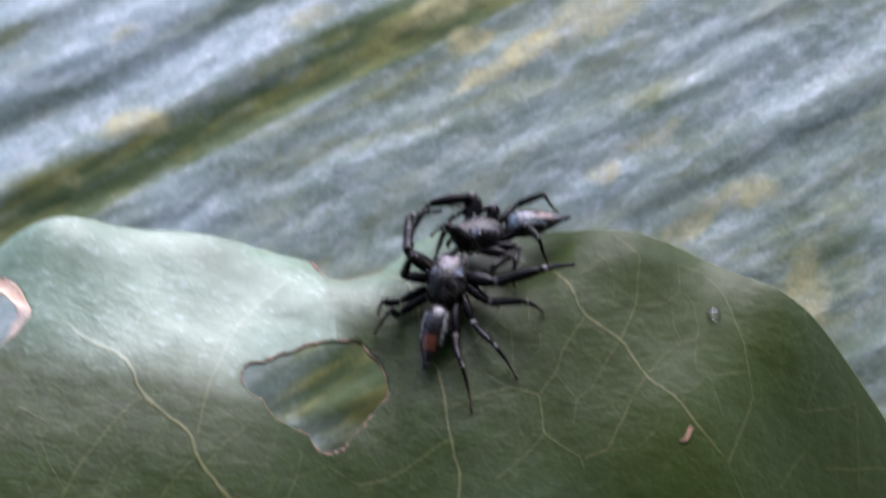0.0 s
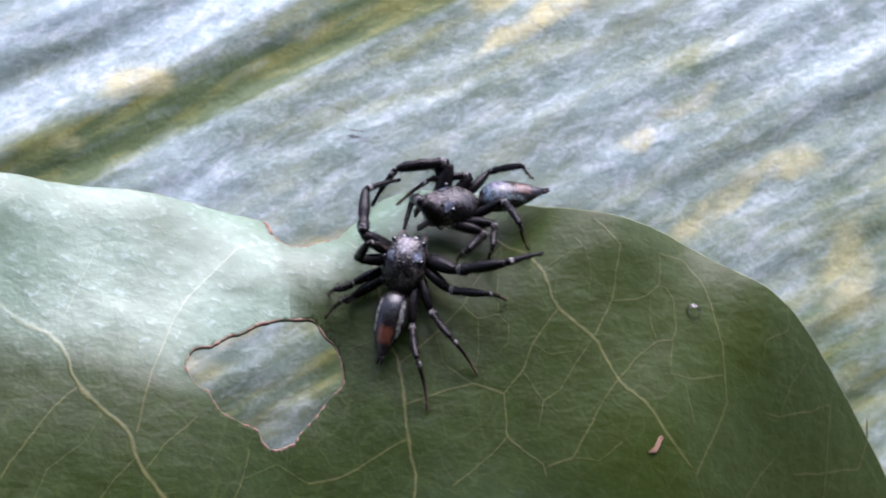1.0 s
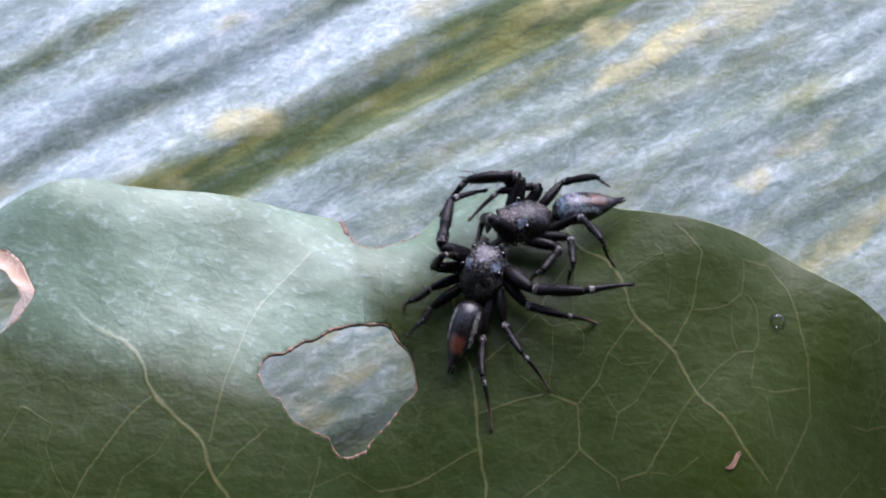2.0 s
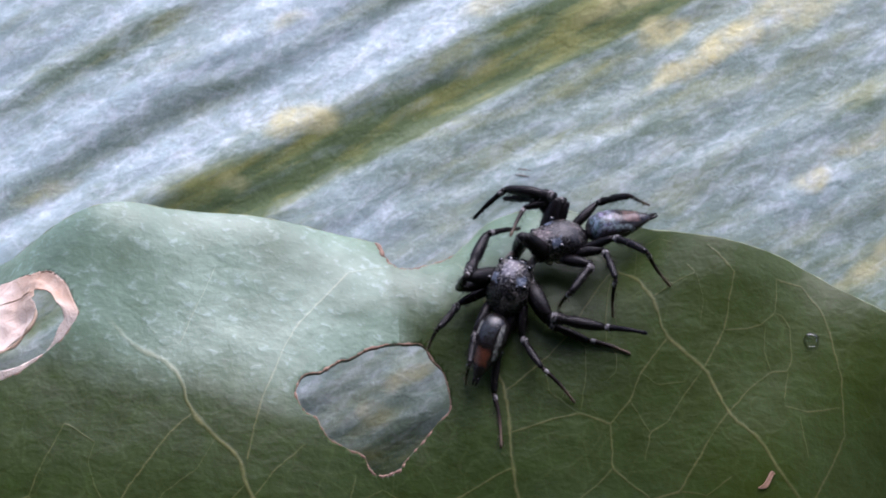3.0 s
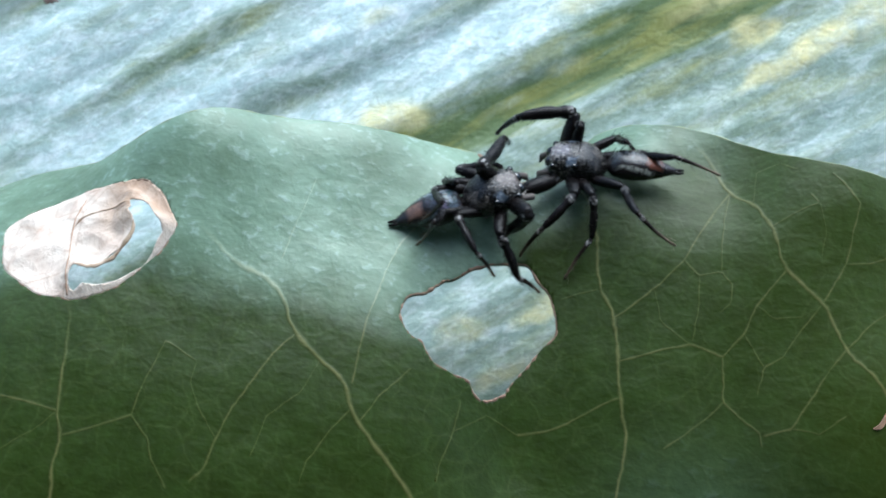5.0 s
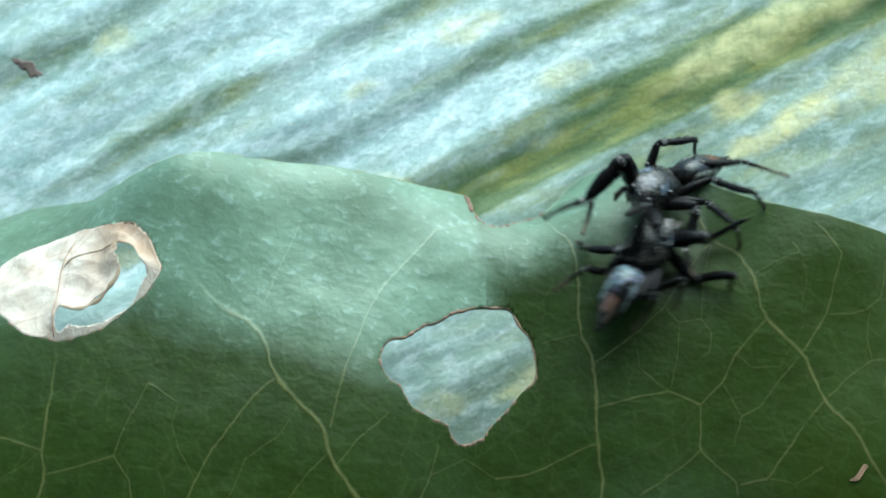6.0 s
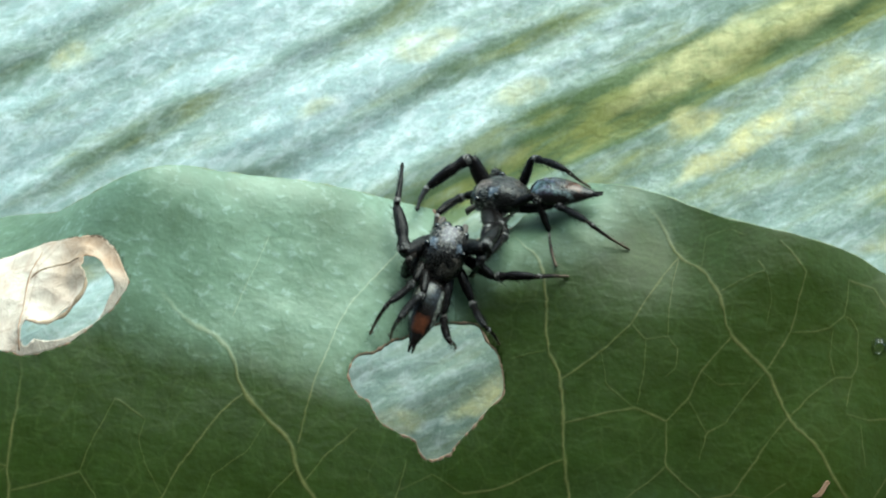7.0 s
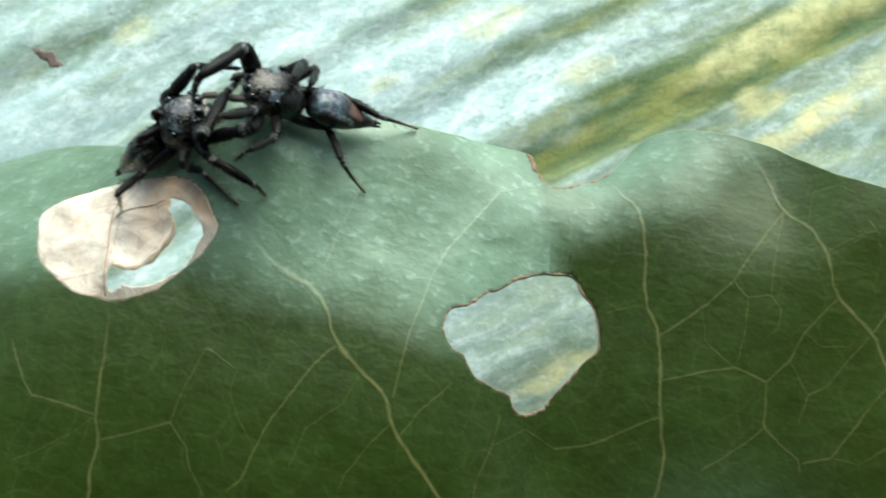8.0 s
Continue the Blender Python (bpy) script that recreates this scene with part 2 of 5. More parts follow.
def limb_material(name, low, high, tip, reach, ring=0.55):
    """Black limb with a pale-haired joint and a tip that turns brown towards its end."""
    s = Shade(name)
    p = s.place()
    sep = s.t.nodes.new("ShaderNodeSeparateXYZ")
    s.put(sep.inputs[0], p)
    y = sep.outputs[1]
    c = s.mix(s.noise(p, 1.5, 5), low, high)
    c = s.mix(s.ramp(s.math("DIVIDE", y, 3.0), (reach, 0.0), (min(1.0, reach + 0.35), 1.0)), c, tip)
    tuft = s.ramp(s.noise(p, 6.0, 4, 0.7), (0.45, 0.0), (0.60, 1.0))
    collar = s.ramp(y, (0.10, 0.0), (0.18, 1.0), (0.34, 1.0), (0.46, 0.0))
    c = s.mix(s.math("MULTIPLY", s.math("MULTIPLY", collar, tuft), ring), c, (0.50, 0.48, 0.46))
    c = s.mix(s.math("MULTIPLY", s.ramp(s.noise(p, 7.0, 5, 0.75), (0.60, 0.0), (0.68, 1.0)), 0.22), c, (0.34, 0.30, 0.27))
    hair = s.noise(s.place((5, 1, 5)), 3.0, 5, 0.7)
    s.set(Base_Color=c, Roughness=s.math("ADD", s.math("MULTIPLY", hair, 0.24), 0.12), Normal=s.bump(hair, 0.6, 0.05), Specular_IOR_Level=0.16)
    return s.mat


def abdomen_material(name, tail, stripe, sheen, glow, wide):
    """Dark abdomen: pale bands along the flanks, an iridescent front and a warm patch before the tip."""
    s = Shade(name)
    p = s.place()
    sep = s.t.nodes.new("ShaderNodeSeparateXYZ")
    s.put(sep.inputs[0], p)
    x = s.math("ABSOLUTE", sep.outputs[0])
    n = s.noise(p, 2.2, 5)
    nn = s.math("SUBTRACT", n, 0.5)
    xs = s.math("ADD", x, s.math("MULTIPLY", nn, 0.30))
    ys = s.math("ADD", s.math("MULTIPLY", sep.outputs[1], -0.25), s.math("MULTIPLY", nn, 0.12))
    fleck = s.ramp(s.noise(p, 5.0, 5, 0.75), (0.42, 0.15), (0.58, 1.0))
    c = s.mix(n, (0.005, 0.0045, 0.005), (0.018, 0.014, 0.013))
    front = s.math("MULTIPLY", s.ramp(ys, (0.02, 0.0), (0.08, 1.0), (0.30, 1.0), (0.44, 0.0)), s.ramp(xs, (wide, 1.0), (wide + 0.2, 0.0)))
    sheen = s.mix(s.ramp(s.noise(p, 1.3, 3), (0.40, 0.0), (0.60, 1.0)), sheen, glow)
    c = s.mix(s.math("MULTIPLY", s.math("MULTIPLY", front, fleck), 0.85), c, sheen)
    band = s.math("MULTIPLY", s.ramp(xs, (0.48, 0.0), (0.54, 1.0), (0.64, 1.0), (0.72, 0.0)), s.ramp(ys, (0.10, 0.0), (0.2, 1.0), (0.55, 1.0), (0.62, 0.0)))
    c = s.mix(s.math("MULTIPLY", s.math("MULTIPLY", band, fleck), 0.85), c, stripe)
    patch = s.math("MULTIPLY", s.ramp(ys, (0.46, 0.0), (0.53, 1.0), (0.66, 1.0), (0.72, 0.0)), s.ramp(xs, (0.30, 1.0), (0.44, 0.0)))
    c = s.mix(s.math("MULTIPLY", patch, s.math("ADD", s.math("MULTIPLY", fleck, 0.3), 0.6)), c, tail)
    hair = s.noise(s.place((6, 1.2, 6)), 3.0, 5, 0.7)
    s.set(Base_Color=c, Roughness=s.math("ADD", s.math("MULTIPLY", hair, 0.22), 0.12), Normal=s.bump(hair, 0.35, 0.04), Specular_IOR_Level=0.5)
    return s.mat


def plain_material(name, color, rough, spec=0.5, vary=0.3, metal=0.0):
    s = Shade(name)
    p = s.place()
    dark = tuple(v * (1 - vary) for v in color)
    s.set(Base_Color=s.mix(s.noise(p, 3.0, 5), dark, color), Roughness=rough, Specular_IOR_Level=spec, Metallic=metal,
          Normal=s.bump(s.noise(p, 9.0, 4), 0.3, 0.03))
    return s.mat


def water_material():
    """A clear drop: the leaf shows through, the sky glints on it."""
    s = Shade("water")
    s.bsdf.inputs["Roughness"].default_value = 0.03
    clear = s.node("ShaderNodeBsdfTransparent", Color=(0.97, 0.98, 0.96, 1))
    gloss = s.node("ShaderNodeBsdfGlossy", Color=(1, 1, 1, 1), Roughness=0.03)
    rim = s.node("ShaderNodeFresnel", IOR=1.42)
    both = s.t.nodes.new("ShaderNodeMixShader")
    s.put(both.inputs[0], rim.outputs[0])
    s.put(both.inputs[1], clear.outputs[0])
    s.put(both.inputs[2], gloss.outputs[0])
    s.t.nodes.remove(s.bsdf)
    s.t.links.new(both.outputs[0], s.out.inputs["Surface"])
    return s.mat


def soil_material():
    s = Shade("dark_surround")
    p = s.coord.outputs["Object"]
    c = s.mix(s.noise(p, 9.0, 6), (0.010, 0.018, 0.006), (0.035, 0.055, 0.015))
    s.set(Base_Color=c, Roughness=0.9, Normal=s.bump(s.noise(p, 30, 5), 0.6, 8.0))
    return s.mat


M_LEAF, M_EDGE, M_RIM, M_PAPER = leaf_material(), margin_material(), rim_material(), paper_material()
M_BACK, M_WATER, M_SOIL = backleaf_material(), water_material(), soil_material()
M_SHELL = plain_material("cuticle_black", (0.014, 0.012, 0.012), 0.3, 0.6, 0.6)
M_SHELL_A = shell_material("head_shell_lilac", (0.50, 0.48, 0.55))
M_SHELL_B = shell_material("head_shell_rosy", (0.30, 0.235, 0.22))
M_LEG = limb_material("leg_black", (0.003, 0.003, 0.003), (0.010, 0.008, 0.008), (0.012, 0.010, 0.009), 0.9)
M_TOE = limb_material("leg_brown_tip", (0.010, 0.008, 0.008), (0.028, 0.020, 0.016), (0.12, 0.088, 0.062), 0.35, 0.7)
M_EYE = plain_material("eye_black", (0.004, 0.004, 0.005), 0.05, 0.8)
M_PALP = plain_material("palp_pale_hair", (0.13, 0.11, 0.095), 0.6, 0.4, 0.6)
def tuft_material():
    s = Shade("pale_hair_tufts")
    p = s.place()
    c = s.mix(s.ramp(s.noise(p, 4.0, 5, 0.7), (0.45, 0.0), (0.56, 1.0)), (0.022, 0.018, 0.016), (0.60, 0.55, 0.49))
    s.set(Base_Color=c, Roughness=0.6, Normal=s.bump(s.noise(p, 9, 4), 0.6, 0.06))
    return s.mat


M_TUFT = tuft_material()
M_ABD_A = abdomen_material("abdomen_rust", (0.15, 0.050, 0.026), (0.30, 0.31, 0.27), (0.030, 0.038, 0.034), (0.05, 0.06, 0.07), 0.25)
M_ABD_B = abdomen_material("abdomen_iridescent", (0.15, 0.085, 0.062), (0.21, 0.26, 0.26), (0.12, 0.20, 0.22), (0.19, 0.175, 0.27), 0.6)
M_FLAP = paper_material("dry_curled_tissue", (0.24, 0.16, 0.10), (0.46, 0.35, 0.24))
M_FLAKE = plain_material("flake_tan", (0.50, 0.31, 0.20), 0.7, 0.3, 0.5)
M_DRY = plain_material("dead_spot_brown", (0.26, 0.19, 0.165), 0.8, 0.3, 0.5)


# ---- mesh helpers: shapes are drawn in millimetres ----
def part(name, bm, material, parent=None, label="", smooth=True):
    """Links a bmesh, drawn in millimetres, as one mesh object under a thing or part."""
    for v in bm.verts:
        v.co *= MM
    me = bpy.data.meshes.new(name)
    bm.to_mesh(me)
    bm.free()
    me.materials.append(material)
    if smooth:
        me.polygons.foreach_set("use_smooth", [True] * len(me.polygons))
    ob = new(name, me)
    ob.parent = parent
    return tagged(ob, label)


def sheet(name, verts, faces, material, parent=None, label=""):
    """Links vertices in millimetres and faces as one smooth mesh object."""
    me = bpy.data.meshes.new(name)
    me.from_pydata([(x * MM, y * MM, z * MM) for x, y, z in verts], [], faces)
    me.materials.append(material)
    me.polygons.foreach_set("use_smooth", [True] * len(me.polygons))
    ob = new(name, me)
    ob.parent = parent
    return tagged(ob, label)


def tube(bm, path, radii, sides=8, squash=1.0):
    """A tapered tube along a path, closed at both ends."""
    path = [Vector(p) for p in path]
    rings = []
    side = Vector((0, 0, 1))
    for i, p in enumerate(path):
        d = (path[min(i + 1, len(path) - 1)] - path[max(i - 1, 0)]).normalized()
        a = d.cross(side)
        if a.length < 0.05:
            a = d.cross(Vector((1, 0, 0)))
        a.normalize()
        b = a.cross(d)
        ring = []
        for k in range(sides):
            w = 2 * math.pi * k / sides
            ring.append(bm.verts.new(p + radii[i] * (math.cos(w) * a + squash * math.sin(w) * b)))
        rings.append(ring)
    for r, q in zip(rings, rings[1:]):
        for k in range(sides):
            bm.faces.new((r[k], r[(k + 1) % sides], q[(k + 1) % sides], q[k]))
    bm.faces.new(rings[0][::-1])
    bm.faces.new(rings[-1])
    return bm


def blob(profile, sides=20, lift=None):
    """A closed body along -y: rows of (y, half width, half height, z of the middle)."""
    bm = bmesh.new()
    rings = []
    for y, w, hgt, z in profile:
        ring = []
        for k in range(sides):
            a = 2 * math.pi * k / sides
            c, s = math.cos(a), math.sin(a)
            ring.append(bm.verts.new((w * c, y, z + hgt * s * (1.0 if s > 0 else 0.75))))
        rings.append(ring)
    for r, q in zip(rings, rings[1:]):
        for k in range(sides):
            bm.faces.new((r[k], q[k], q[(k + 1) % sides], r[(k + 1) % sides]))
    bm.faces.new(rings[0])
    bm.faces.new(rings[-1][::-1])
    bmesh.ops.recalc_face_normals(bm, faces=bm.faces)
    return bm


def ball(r, at=(0, 0, 0), scale=(1, 1, 1), sub=2):
    bm = bmesh.new()
    bmesh.ops.create_icosphere(bm, subdivisions=sub, radius=r)
    for v in bm.verts:
        v.co = Vector((v.co.x * scale[0], v.co.y * scale[1], v.co.z * scale[2])) + Vector(at)
    return bm


def hermite(knots, x):
    """A smooth curve through knots (x, y), without overshoot."""
    if x <= knots[0][0]:
        return knots[0][1]
    for (x0, y0), (x1, y1), i in zip(knots, knots[1:], range(len(knots))):
        if x <= x1:
            xa, ya = knots[max(i - 1, 0)]
            xb, yb = knots[min(i + 2, len(knots) - 1)]
            h = x1 - x0
            m0 = (y1 - ya) / (x1 - xa) * h
            m1 = (yb - y0) / (xb - x0) * h
            u = (x - x0) / h
            return ((2 * u**3 - 3 * u**2 + 1) * y0 + (u**3 - 2 * u**2 + u) * m0 + (3 * u**2 - 2 * u**3) * y1 + (u**3 - u**2) * m1)
    return knots[-1][1]


# ---- the leaf on which the spiders fight ----
BUMPS = [
    (4.834, -12.5, 5.5, 5),
    (0.670, -22, 9, 6),
    (2.526, 17.5, 4, 5.5),
    (-2.458, 3.5, -1, 5),
    (3.574, 29, 0, 5),
    (1.056, -18, -3, 6),
    (-2.640, 5, 9, 4.5),
    (-0.222, -6, 0, 5),
    (3.873, 22, -8, 7),
    (-0.632, 10, -3, 6),
    (1.622, -5, 6.5, 3.5),
    (0.973, 21, 3, 3.5),
    (0.016, -1, 2, 4),
    (-1.917, 14.5, 4.5, 3.5),
    (-2.305, 4, -8, 4),
]


def leaf_z(x, y):
    """Height of the blade: a gentle slope with swells and hollows."""
    yc = max(y, -11.0)
    z = -0.418 + -0.0266 * x + 0.3819 * yc + -0.00497 * x * x + 0.01539 * x * yc + -0.02873 * yc * yc
    if y < -11.0:
        z += (y + 11.0) * 1.1
    for amp, bx, by, s in BUMPS:
        z += amp * math.exp(-((x - bx) ** 2 + (yc - by) ** 2) / s**2)
    z += 0.10 * noise.noise((x * 0.35, y * 0.35, 3.0)) + 0.035 * noise.noise((x * 1.1, y * 1.1, 7.0))
    return z


EDGE = [(-44, 9.5), (-34, 10.4), (-26, 9.9), (-22, 8.65), (-20, 7.41), (-18, 5.8), (-16, 4.7), (-14, 4.37), (-12, 4.7), (-10, 5.4), (-8, 5.84), (-4, 6.1),
        (0, 6.75), (1.75, 6.95)]
NOTCH = [(1.75, 6.95), (1.92, 6.75), (1.97, 6.35), (2.07, 6.2), (2.12, 5.85), (2.36, 5.72), (2.46, 5.35), (2.75, 5.28), (2.9, 5.05), (3.3, 5.05), (4.2, 5.35), (5.85, 6.1), (6.6, 7.0), (7.3, 7.9), (8.0, 8.5)]
EDGE_R = [(8.0, 8.5), (9.5, 8.42), (11, 7.87), (12.5, 7.45), (14, 6.85), (15.5, 5.88), (17, 4.6), (18.5, 3.6), (20, 3.1), (21.5, 3.05),
          (23, 3.1), (24.5, 2.6), (26, 1.5), (27.5, 0.6), (29, -0.1), (31, -0.9), (33, -1.7), (35, -2.9), (37, -4.8), (39, -8.5), (41, -15), (42, -21)]


def leaf_edge(x):
    if x < 1.75:
        y = hermite(EDGE, x)
    elif x < 8.0:
        y = hermite(NOTCH, x) + 0.14 * noise.noise((x * 3.1, 0.0, 5.0)) + 0.12 * noise.noise((x * 8.3, 1.0, 5.0))
    else:
        y = hermite(EDGE_R, x)
    return y + 0.05 * noise.noise((x * 0.9, 2.0, 0.0))


HOLE = [(-2.08, -2.39), (-1.75, -1.79), (-0.94, -1.36), (0.42, -0.3), (1.52, 0.42), (3.36, 0.96), (4.21, 0.87), (4.66, 0.19), (5.24, -0.4), (5.61, -1.74), (5.52, -2.21), (4.78, -2.79), (3.98, -3.65), (3.29, -4.34), (2.89, -4.8), (2.34, -5.19), (1.77, -5.32), (1.39, -5.15), (1.17, -4.77), (0.32, -4.69), (-0.53, -4.46), (-0.96, -3.99), (-1.17, -3.75), (-1.66, -3.63), (-2.01, -3.26), (-2.17, -2.8)]
DRY = [(-22.12, 1.10), (-22.37, 2.53), (-21.55, 3.22), (-19.74, 3.42), (-17.23, 2.94), (-15.73, 2.40), (-14.35, 1.93), (-13.68, 1.34), (-13.02, 0.39), (-12.84, 0.01), (-13.51, -0.90), (-14.58, -1.87), (-16.01, -2.82), (-17.54, -3.10), (-18.80, -2.83), (-20.52, -1.73), (-21.61, -0.53)]
GAP = [(-17.83, -2.57), (-17.62, -2.89), (-17.14, -2.66), (-16.34, -2.65), (-15.58, -2.43), (-14.96, -2.03), (-14.34, -1.65), (-13.99, -1.21), (-13.72, -0.68), (-13.38, -0.28), (-13.83, 0.08), (-14.21, 0.68), (-14.59, 0.93), (-14.95, 1.02), (-15.1, 1.36), (-15.18, 1.01), (-15.08, 0.62), (-15.24, 0.52), (-14.95, 0.18), (-14.8, -0.22), (-14.9, -0.6), (-15.33, -1.12), (-15.89, -1.4), (-16.27, -1.79), (-16.56, -2.02), (-17.25, -1.92), (-17.63, -1.81), (-17.8, -2.08)]


class Outline:
    """A closed outline round a centre: the radius by the angle, with a nibbled edge."""

    def __init__(self, corners, jag, seed):
        self.cx = sum(x for x, y in corners) / len(corners)
        self.cy = sum(y for x, y in corners) / len(corners)
        self.jag, self.seed = jag, seed
        polar = sorted((math.atan2(y - self.cy, x - self.cx), math.hypot(x - self.cx, y - self.cy)) for x, y in corners)
        self.knots = [(a - 2 * math.pi, r) for a, r in polar] + polar + [(a + 2 * math.pi, r) for a, r in polar]

    def radius(self, a):
        r = hermite(self.knots, a)
        c, s = math.cos(a), math.sin(a)
        return r + self.jag * (noise.noise((2.2 * c, 2.2 * s, self.seed)) + 0.6 * noise.noise((6 * c, 6 * s, self.seed)) + 0.35 * noise.noise((16 * c, 16 * s, self.seed)))

    def inside(self, x, y):
        """How far (x, y) lies inside, as a share of the radius there, and the edge's point in that direction."""
        dx, dy = x - self.cx, y - self.cy
        d = math.hypot(dx, dy)
        if d > 9.0:
            return -1.0, None
        a = math.atan2(dy, dx)
        r = self.radius(a)
        return r - d, (self.cx + r * math.cos(a), self.cy + r * math.sin(a))

    def ring(self, n, grow=0.0):
        out = []
        for k in range(n):
            a = -math.pi + 2 * math.pi * k / n
            r = self.radius(a) + grow
            out.append((self.cx + r * math.cos(a), self.cy + r * math.sin(a)))
        return out


class Tear:
    """A closed outline of any shape, given by its corners."""

    def __init__(self, corners):
        self.c = corners
        self.box = (min(x for x, y in corners), max(x for x, y in corners), min(y for x, y in corners), max(y for x, y in corners))

    def inside(self, x, y):
        x0, x1, y0, y1 = self.box
        if not (x0 - 1 < x < x1 + 1 and y0 - 1 < y < y1 + 1):
            return -1.0, None
        within, best, at = False, 1e9, None
        for (ax, ay), (bx, by) in zip(self.c, self.c[1:] + self.c[:1]):
            if (ay > y) != (by > y) and x < (bx - ax) * (y - ay) / (by - ay) + ax:
                within = not within
            u = min(1.0, max(0.0, ((x - ax) * (bx - ax) + (y - ay) * (by - ay)) / ((bx - ax) ** 2 + (by - ay) ** 2)))
            px, py = ax + u * (bx - ax), ay + u * (by - ay)
            dd = math.hypot(x - px, y - py)
            if dd < best:
                best, at = dd, (px, py)
        return (best if within else -best), at


OUT_HOLE, OUT_DRY, OUT_GAP = Outline(HOLE, 0.08, 1.0), Outline(DRY, 0.10, 4.0), Tear(GAP)


def cut_grid(points, quads, cutters):
    """Drops the quads inside any cutter and draws the crossing corners onto its edge. points: (x, y)."""
    pts = list(points)
    state = [None] * len(pts)
    for i, (x, y) in enumerate(pts):
        for c in cutters:
            depth, at = c.inside(x, y)
            if depth > 0:
                state[i] = at
                break
    kept = []
    for q in quads:
        n_in = sum(state[i] is not None for i in q)
        if n_in < len(q):
            kept.append(q)
    for q in kept:
        for i in q:
            if state[i] is not None:
                pts[i] = state[i]
    return pts, kept


def thick_sheet(pts, quads, height, thick):
    """Both faces and the rims of a thin sheet."""
    used = sorted({i for q in quads for i in q})
    at = {i: k for k, i in enumerate(used)}
    top = [(pts[i][0], pts[i][1], height(*pts[i])) for i in used]
    n = len(top)
    low = [(x, y, z - thick) for x, y, z in top]
    faces = [tuple(at[i] for i in q) for q in quads]
    count = {}
    for f in faces:
        for a, b in zip(f, f[1:] + f[:1]):
            count[(a, b)] = 1
    rims = [(b, a, a + n, b + n) for a, b in count if (b, a) not in count]
    return top + low, faces + [tuple(i + n for i in f[::-1]) for f in faces] + rims


def soft(v, lo, hi):
    u = min(1.0, max(0.0, (v - lo) / (hi - lo)))
    return u * u * (3 - 2 * u)


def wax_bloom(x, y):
    """How much sky sheen is painted in: less past a crease and lower down."""
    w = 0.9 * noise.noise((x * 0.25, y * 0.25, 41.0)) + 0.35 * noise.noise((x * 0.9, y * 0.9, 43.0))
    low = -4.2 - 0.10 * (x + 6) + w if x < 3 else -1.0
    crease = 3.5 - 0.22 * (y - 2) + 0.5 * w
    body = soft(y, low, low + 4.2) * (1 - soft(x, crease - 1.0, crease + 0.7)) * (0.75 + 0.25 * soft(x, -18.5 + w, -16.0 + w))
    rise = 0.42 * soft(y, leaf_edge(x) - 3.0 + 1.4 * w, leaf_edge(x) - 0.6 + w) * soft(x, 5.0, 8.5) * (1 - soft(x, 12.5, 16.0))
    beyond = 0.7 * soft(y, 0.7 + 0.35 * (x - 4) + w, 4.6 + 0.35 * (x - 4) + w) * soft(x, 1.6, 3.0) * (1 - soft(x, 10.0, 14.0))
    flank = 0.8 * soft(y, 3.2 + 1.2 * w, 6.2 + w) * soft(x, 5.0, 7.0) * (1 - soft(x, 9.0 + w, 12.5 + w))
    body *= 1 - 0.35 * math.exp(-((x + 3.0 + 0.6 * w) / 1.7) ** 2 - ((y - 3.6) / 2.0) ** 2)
    # a faint sheen painted low on the blade
    low_sheen = 0.2 * math.exp(-((x - 12.5) / 4.5) ** 2 - ((y + 9.8) / 2.6) ** 2)
    return max(body, rise, beyond, flank, low_sheen)


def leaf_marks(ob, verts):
    """Where sheen is painted on the blade, and brightness towards its right."""
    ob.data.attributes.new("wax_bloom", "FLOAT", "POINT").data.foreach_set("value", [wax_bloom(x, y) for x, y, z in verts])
    ob.data.attributes.new("right_lift", "FLOAT", "POINT").data.foreach_set("value", [soft(x + 3 * noise.noise((x * 0.1, y * 0.1, 71.0)), 8.0, 24.0) for x, y, z in verts])


def ribbon(width, run, leaf):
    """A vein: a low swelling of the blade that fades into it on both sides."""
    m = len(run)
    verts, faces, marks = [], [], []
    bold = 0.9 if width > 0.2 else 0.85 if width > 0.15 else 0.68 if width > 0.11 else 0.54 if width > 0.08 else 0.42
    width *= 0.60
    for k, (x, y) in enumerate(run):
        (xa, ya), (xb, yb) = run[max(k - 1, 0)], run[min(k + 1, m - 1)]
        d = math.hypot(xb - xa, yb - ya) or 1.0
        nx, ny = -(yb - ya) / d, (xb - xa) / d
        ease = 14 if width > 0.09 else 2
        fade = min(1.0, (k + 0.9) / ease, (m - 1 - k + 0.9) / 2)
        w = width * (1.0 + 0.5 * noise.noise((x * 1.7, y * 1.7, 3.0)) + 0.4 * noise.noise((x * 5.0, y * 5.0, 8.0)))
        for u, lift, tone in ((-1.0, -0.03, 0.0), (-0.62, 0.05, 0.28), (-0.3, 0.12, 0.85), (0.0, 0.16, 1.0), (0.3, 0.12, 0.85), (0.62, 0.05, 0.28), (1.0, -0.03, 0.0)):
            px, py = x + nx * u * w, y + ny * u * w
            verts.append((px, py, leaf_z(px, py) + 0.004 + 0.7 * lift * width * fade))
            marks.append(tone * bold * fade)
    for k in range(m - 1):
        for u in range(6):
            a = k * 7 + u
            faces.append((a, a + 7, a + 8, a + 1)[::-1])
    ob = sheet("vein", verts, faces, M_LEAF, leaf, "pale yellow-green raised leaf vein")
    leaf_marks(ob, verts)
    ob.data.attributes.new("vein_mark", "FLOAT", "POINT").data.foreach_set("value", marks)


